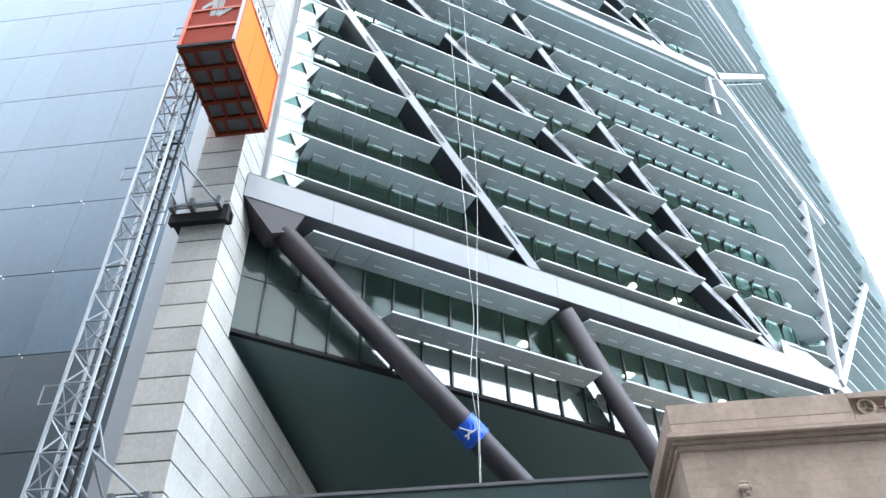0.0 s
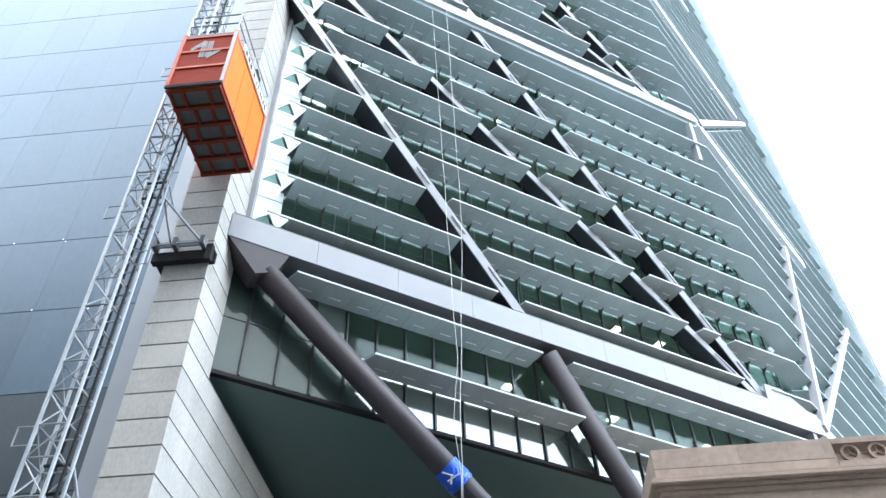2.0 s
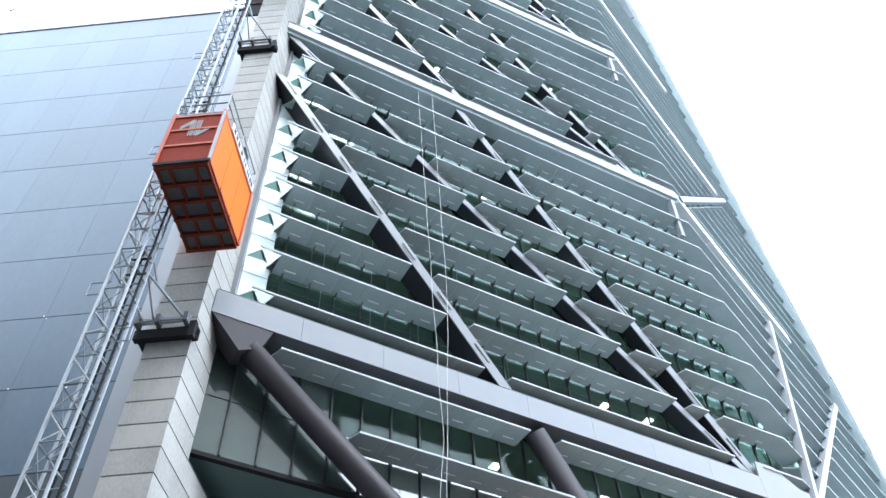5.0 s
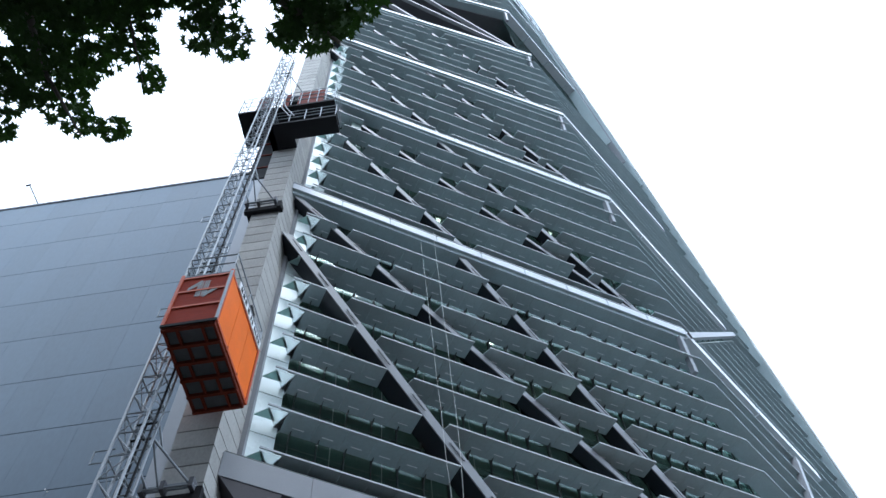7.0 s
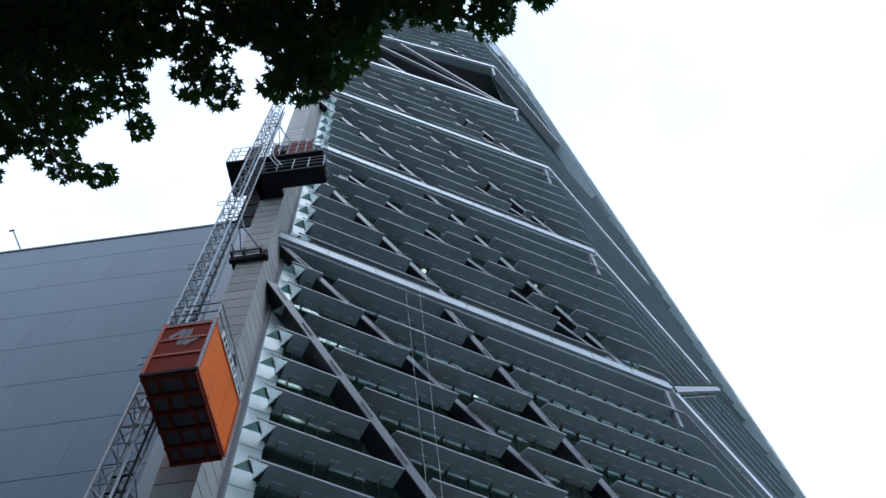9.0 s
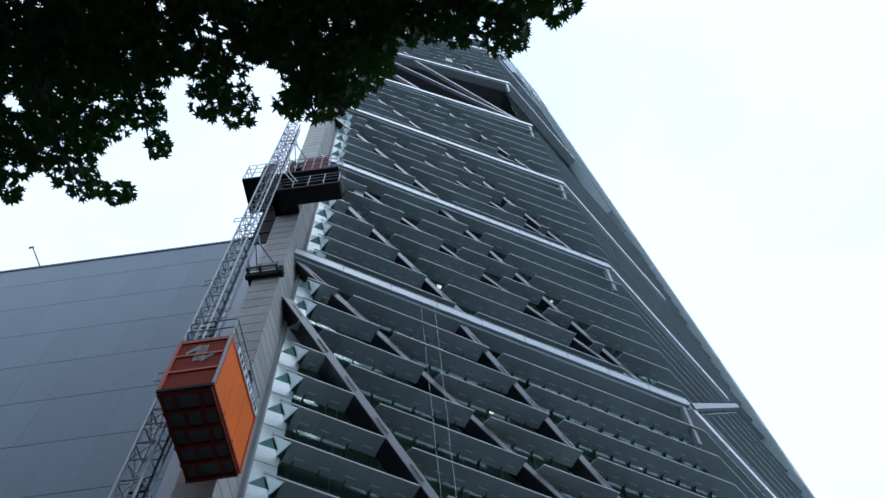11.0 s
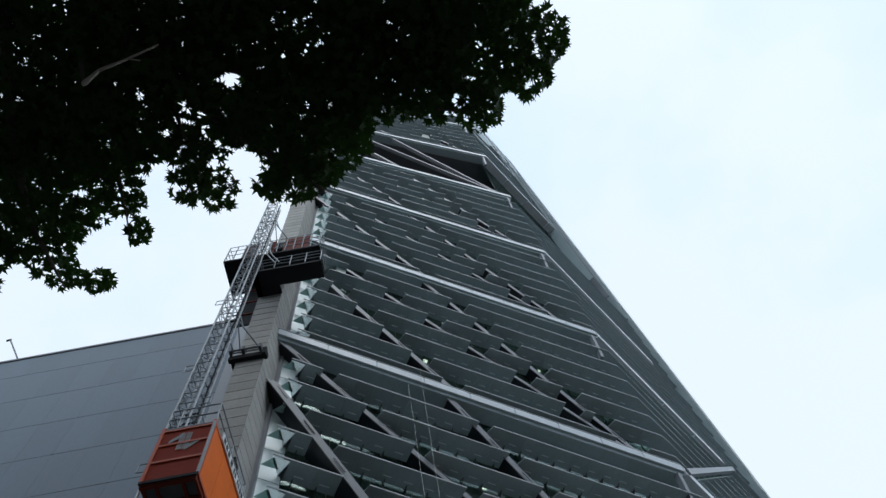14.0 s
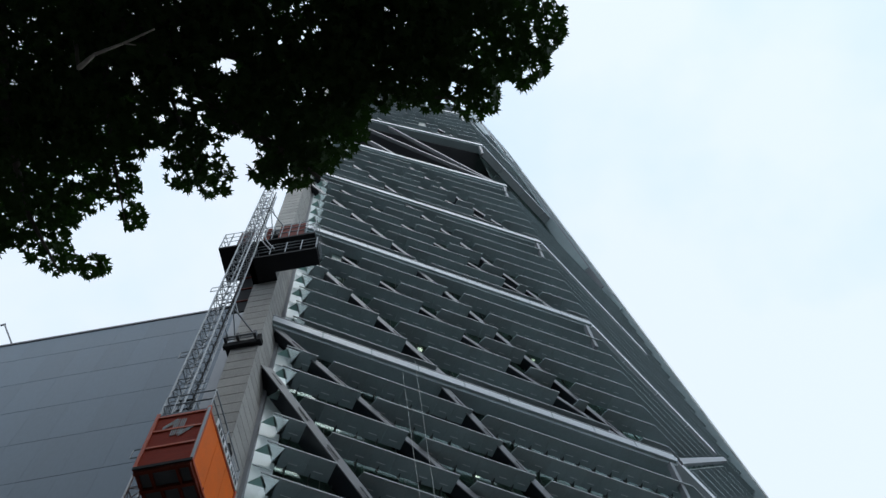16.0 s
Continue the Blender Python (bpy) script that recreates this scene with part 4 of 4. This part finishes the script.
box(bm, SX - 0.08, SX + 0.3, SY + 0.36, 22, 8.664, 9.276)
part("parapet_return", bm, M_STONE, stone)
bm = B()
box(bm, 6.36, 14, SY - 0.08, SY + 0.35, 8.664, 8.80)
box(bm, 6.36, 14, SY - 0.08, SY + 0.35, 9.16, 9.276)
part("parapet_rail", bm, M_STONE, stone)
for k in range(9):
    bm = B()
    cx, cz, ring = 6.66 + 0.52 * k, 8.98, []
    for j in range(20):
        a = j * math.tau / 20
        ring.append([(cx + r * math.cos(a), y, cz + r * math.sin(a)) for r, y in ((0.18, SY - 0.04), (0.13, SY - 0.04), (0.13, SY + 0.1), (0.18, SY + 0.1))])
    vs = [[bm.verts.new(p) for p in r] for r in ring]
    for j in range(20):
        for q in range(4):
            bm.faces.new((vs[j][q], vs[j][(q + 1) % 4], vs[(j + 1) % 20][(q + 1) % 4], vs[(j + 1) % 20][q]))
    for a in (90, 210, 330):
        bar(bm, (cx, SY + 0.03, cz), (cx + 0.14 * math.cos(radians(a)), SY + 0.03, cz + 0.14 * math.sin(radians(a))), 0.05, 0.03)
    rod(bm, (cx + 0.18, SY + 0.03, cz), (cx + 0.34, SY + 0.03, cz), 0.02, sides=6)
    part("roundel", bm, M_STONE, stone)
bm = B()
for dx, dz, r in ((0, 0, 0.085), (-0.07, 0.02, 0.06), (0.07, 0.02, 0.06), (0, 0.10, 0.055), (0.02, -0.10, 0.06), (-0.05, 0.10, 0.04), (0.05, 0.10, 0.04)):
    bmesh.ops.create_icosphere(bm, subdivisions=2, radius=r, matrix=Matrix.Translation((3.98 + dx, SY - 0.06, 7.50 + dz)))
box(bm, 3.92, 4.04, SY - 0.08, SY + 0.02, 7.2, 7.42)
part("carved_boss", bm, M_STONE, stone, "small carved stone boss", smooth=True)

# ---- green canopy in front of the undercroft ----
canopy = thing("canopy", "green glass canopy fascia with a pale metal edge", "canopy")
for k in range(6):
    bm = B()
    box(bm, -7.3 + 1.62 * k, -7.3 + 1.62 * (k + 1) - 0.005, 15.0, 15.08, 7.0, 8.22)
    part("fascia_panel", bm, M_CANOPY, canopy)
bm = B()
box(bm, -7.3, 2.42, 14.97, 15.3, 8.22, 8.29)
part("edge_trim", bm, M_STEEL_DARK, canopy)
bm = B()
box(bm, -7.3, 2.42, 15.3, 20, 8.1, 8.2)
part("roof_sheet", bm, M_CANOPY, canopy)
for x in (-7.0, 2.2):
    bm = B()
    rod(bm, (x, 15.6, 0), (x, 15.6, 8.1), 0.12)
    part("post", bm, M_STEEL_DARK, canopy)


# ---- ropes down the front, and the blue wrap on the tube ----
def rope(points, name="rope"):
    cu = bpy.data.curves.new(name, "CURVE")
    cu.dimensions, cu.bevel_depth, cu.bevel_resolution = "3D", 0.010, 1
    sp = cu.splines.new("POLY")
    dense = []
    for p, q in zip(points, points[1:]):
        for k in range(8):
            t = k / 8
            dense.append([p[i] + (q[i] - p[i]) * t for i in range(3)])
    dense.append(points[-1])
    sp.points.add(len(dense) - 1)
    for s, p in zip(sp.points, dense):
        wob = 0.015 * math.sin(p[2] * 1.7)
        s.co = (p[0] + wob, p[1], p[2], 1)
    ob = new(name, cu)
    ob.data.materials.append(M_ROPE)
    return tagged(ob, "thin pale rope hanging down the tower front", "rope", "hanging ropes")


rope([(-1.66, 19.2, 37.4), (-1.28, 19.2, 21.3), (-1.17, 19.2, 17.0), (-1.13, 19.2, 15.4), (-1.30, 19.2, 13.2), (-1.16, 19.2, 11.6), (-1.18, 19.2, 5.0)])
rope([(-0.96, 19.2, 37.4), (-0.77, 19.2, 21.2), (-0.95, 19.2, 17.0), (-1.02, 19.2, 15.4), (-1.12, 19.2, 13.0), (-1.16, 19.2, 5.0)])
p0, p1 = F(1.35, 17.0, -0.35), F(16.05, 5.0, -0.35)
axis = (p1 - p0).normalized()
wrap = thing("plastic_wrap", "crumpled blue plastic wrapped round the steel tube", "wrapping")
centre = p0 + axis * 7.95
wrap.location = centre
bm = B()
side1 = axis.orthogonal().normalized()
side2 = axis.cross(side1)
rings = []
for i in range(9):
    ring = []
    for j in range(28):
        a = j * math.tau / 28
        r = 0.40 + 0.035 * noise.noise((i * 0.9, j * 0.7, 3.1)) + (0.02 if i in (0, 8) else 0)
        along = (i - 4) * 0.085 + 0.05 * noise.noise((j * 0.5, i * 0.4, 7.7))
        ring.append(bm.verts.new(axis * along + (side1 * math.cos(a) + side2 * math.sin(a)) * r))
    rings.append(ring)
for i in range(8):
    for j in range(28):
        bm.faces.new((rings[i][j], rings[i][(j + 1) % 28], rings[i + 1][(j + 1) % 28], rings[i + 1][j]))
part("sheet", bm, M_BLUE, wrap)
to_eye = (Vector((0, 0, 1.6)) - centre).normalized()
across = to_eye.cross(axis).normalized()
bm = B()
for a, c in (((-0.28, -0.16), (0.05, 0.02)), ((0.0, -0.22), (0.08, 0.18)), ((-0.06, 0.0), (0.12, -0.2))):
    bar(bm, axis * a[0] + across * a[1] + to_eye * 0.43, axis * c[0] + across * c[1] + to_eye * 0.43, 0.05, 0.02)
part("tape", bm, M_WHITE, wrap, "white tape strips")

# ---- ground, and unseen blocks behind the camera that shape skylight and reflections ----
bm = B()
box(bm, -800, 800, -800, 800, -0.3, 0)
tagged(link("ground", bm, M_ASPHALT), "grey asphalt street", "ground", kind="structure")
bm = B()
box(bm, -60, 60, 8.0, 36, 0.002, 0.15)
tagged(link("pavement", bm, M_PAVING), "grey granite pavement in front of the tower", "pavement", kind="structure")
# Plain blocks out of view, added to dim walls and set what the glass reflects.
for x0, x1, y0, y1, h, mat in ((-14, 60, -60, -24, 50, M_DARKWALL), (-90, -14, -60, -8, 45, M_DARKWALL), (60, 90, -60, 10, 14, M_FARWALL), (20, 60, -58, -23.5, 100, M_FARWALL)):
    bm = B()
    box(bm, x0, x1, y0, y1, 0, h)
    tagged(link("street_wall", bm, mat), "plain unseen block added to shape skylight and reflections", "building", kind="structure")

# ---- street tree ----
tree = thing("plane_tree", "leafy plane tree with dark green lobed leaves over the pavement", "tree")
TRUNK = [(-4.8, -3.0, 0.0, 0.27), (-4.75, -2.95, 2.4, 0.23), (-4.6, -2.8, 4.8, 0.20), (-4.2, -2.3, 7.0, 0.15)]


def limb(points, name, sides=10, mat=M_BARK):
    bm = B()
    for (x0, y0, z0, r0), (x1, y1, z1, r1) in zip(points, points[1:]):
        rod(bm, (x0, y0, z0), (x1, y1, z1), r0, r1, sides=sides)
    part(name, bm, mat, tree, smooth=True)


limb(TRUNK, "trunk", 14)
limb([(-4.2, -2.3, 7.0, 0.13), (-2.9, -0.9, 8.75, 0.09), (-1.98, 0.25, 8.5, 0.07), (-1.5, 1.0, 8.7, 0.055), (-1.03, 1.45, 8.6, 0.04), (-0.73, 1.7, 8.45, 0.015)], "limb")
limb([(-2.0, 0.2, 8.5, 0.06), (-1.2, 0.6, 8.8, 0.045), (-0.4, 0.95, 8.7, 0.03), (0.3, 1.15, 8.6, 0.02), (0.8, 1.25, 8.5, 0.008)], "limb")
limb([(-2.9, -0.9, 8.75, 0.07), (-3.2, 0.6, 8.5, 0.045), (-3.3, 1.5, 8.4, 0.025), (-3.1, 2.1, 8.2, 0.008)], "limb")
limb([(-2.0, 0.2, 8.5, 0.05), (-0.8, 0.1, 9.0, 0.04), (0.4, 0.4, 9.0, 0.025), (1.3, 0.8, 8.8, 0.01)], "limb")
limb([(-2.45, 0.2, 8.4, 0.02), (-2.22, 0.39, 7.65, 0.014)], "twig", 6)
limb([(-2.22, 0.39, 7.65, 0.016), (-2.19, 0.38, 7.6, 0.022), (-2.07, 0.31, 7.62, 0.014), (-1.85, 0.265, 7.63, 0.010), (-1.60, 0.20, 7.62, 0.007)], "twig", 6, M_TWIG)
limb([(-1.85, 0.265, 7.63, 0.007), (-1.76, 0.29, 7.62, 0.004)], "twig", 5, M_TWIG)
limb([(-2.3, 0.4, 8.5, 0.03), (-2.45, 1.1, 8.5, 0.018), (-2.5, 1.8, 8.4, 0.005)], "twig", 6)
limb([(-1.9, 0.5, 8.6, 0.03), (-1.85, 1.1, 8.6, 0.016), (-1.75, 1.55, 8.5, 0.005)], "twig", 6)
# sprays of leaves: centre and reach of each at the crown's underside
SPRAYS = [(-2.72, 0.33, 0.93), (-1.77, 0.38, 0.85), (-0.83, 0.52, 0.82), (0.15, 0.58, 0.59), (0.89, 0.64, 0.5), (-3.17, 1.14, 0.62), (-2.46, 0.75, 0.53), (-0.75, 1.08, 0.55),
          (-0.2, 0.82, 0.4), (0.39, 0.96, 0.32), (0.76, 1.22, 0.21), (1.25, 0.99, 0.22), (1.41, 0.7, 0.23), (-3.51, 1.86, 0.2), (-3.24, 2.07, 0.18), (-2.97, 2.21, 0.14),
          (-3.18, 1.61, 0.27), (-2.52, 1.46, 0.19), (-2.49, 1.81, 0.12), (-1.93, 1.45, 0.19), (-1.7, 1.55, 0.19), (-1.83, 1.16, 0.19), (-1.23, 1.61, 0.13), (-0.96, 1.56, 0.23),
          (-0.72, 1.55, 0.15), (-4.14, 0.34, 1.37), (-3.82, 1.72, 0.22), (-3.97, 2.02, 0.13), (-4.1, 1.75, 0.24), (-1.67, -0.85, 1.33), (0.53, -0.33, 1.05)]
LEAF = []
for k, (ang, rad) in enumerate(((0, 1.0), (24, 0.42), (48, 0.92), (75, 0.38), (100, 0.72), (140, 0.30), (180, 0.16),
                                (220, 0.30), (260, 0.72), (285, 0.38), (312, 0.92), (336, 0.42))):
    LEAF.append((rad * math.sin(radians(ang)), rad * math.cos(radians(ang))))
SPLIT = -1.55                          # the crown is thicker beyond this line
rnd = random.Random(21)
verts, faces = [], []
def leaf(c, size, tilt):
    m = Euler((rnd.gauss(0, tilt), rnd.gauss(0, tilt), rnd.random() * math.tau)).to_matrix()
    base = len(verts)
    verts.append(tuple(c))
    for lx, ly in LEAF:
        p = m @ Vector((lx * size, ly * size, -0.18 * size * (lx * lx + ly * ly)))
        verts.append(tuple(c + p))
    for j in range(12):
        faces.append((base, base + 1 + j, base + 1 + (j + 1) % 12))


for sx, sy, sr in SPRAYS:
    for layer in (0, 1):
        if layer and sr < 0.5:
            continue
        count = int(sr * sr * math.pi * ((680 if sx < SPLIT else 980) if layer == 0 else 260)) + 18
        for _ in range(count):
            q = math.sqrt(rnd.random()) * sr * (1.0 + 0.12 * rnd.random()) * (0.88 if layer else 1.0)
            a = rnd.random() * math.tau
            hang = rnd.uniform(-0.45, 0.7) * min(1.0, 0.35 + sr) if layer == 0 else rnd.uniform(0.9, 1.9)
            zc = 8.6 + hang
            k = (zc - 1.6) / 7.0
            px, py = sx + q * math.cos(a), sy + q * math.sin(a)
            if noise.noise((px * 2.6, py * 2.6, 5.0)) < (-0.54 if sx < SPLIT else -0.62) or (layer and noise.noise((px * 3.1, py * 3.1, 9.0)) < -0.25):
                continue
            leaf(Vector((px * k, py * k, zc)), rnd.uniform(0.045, 0.088) * (1.25 if layer else 1.0), 0.5)
me = bpy.data.meshes.new("crown")
me.from_pydata(verts, [], faces)
me.materials.append(M_LEAF)
crown = new("crown", me)
crown.parent = tree
tagged(crown, "dense dark green lobed leaves", kind="stuff")
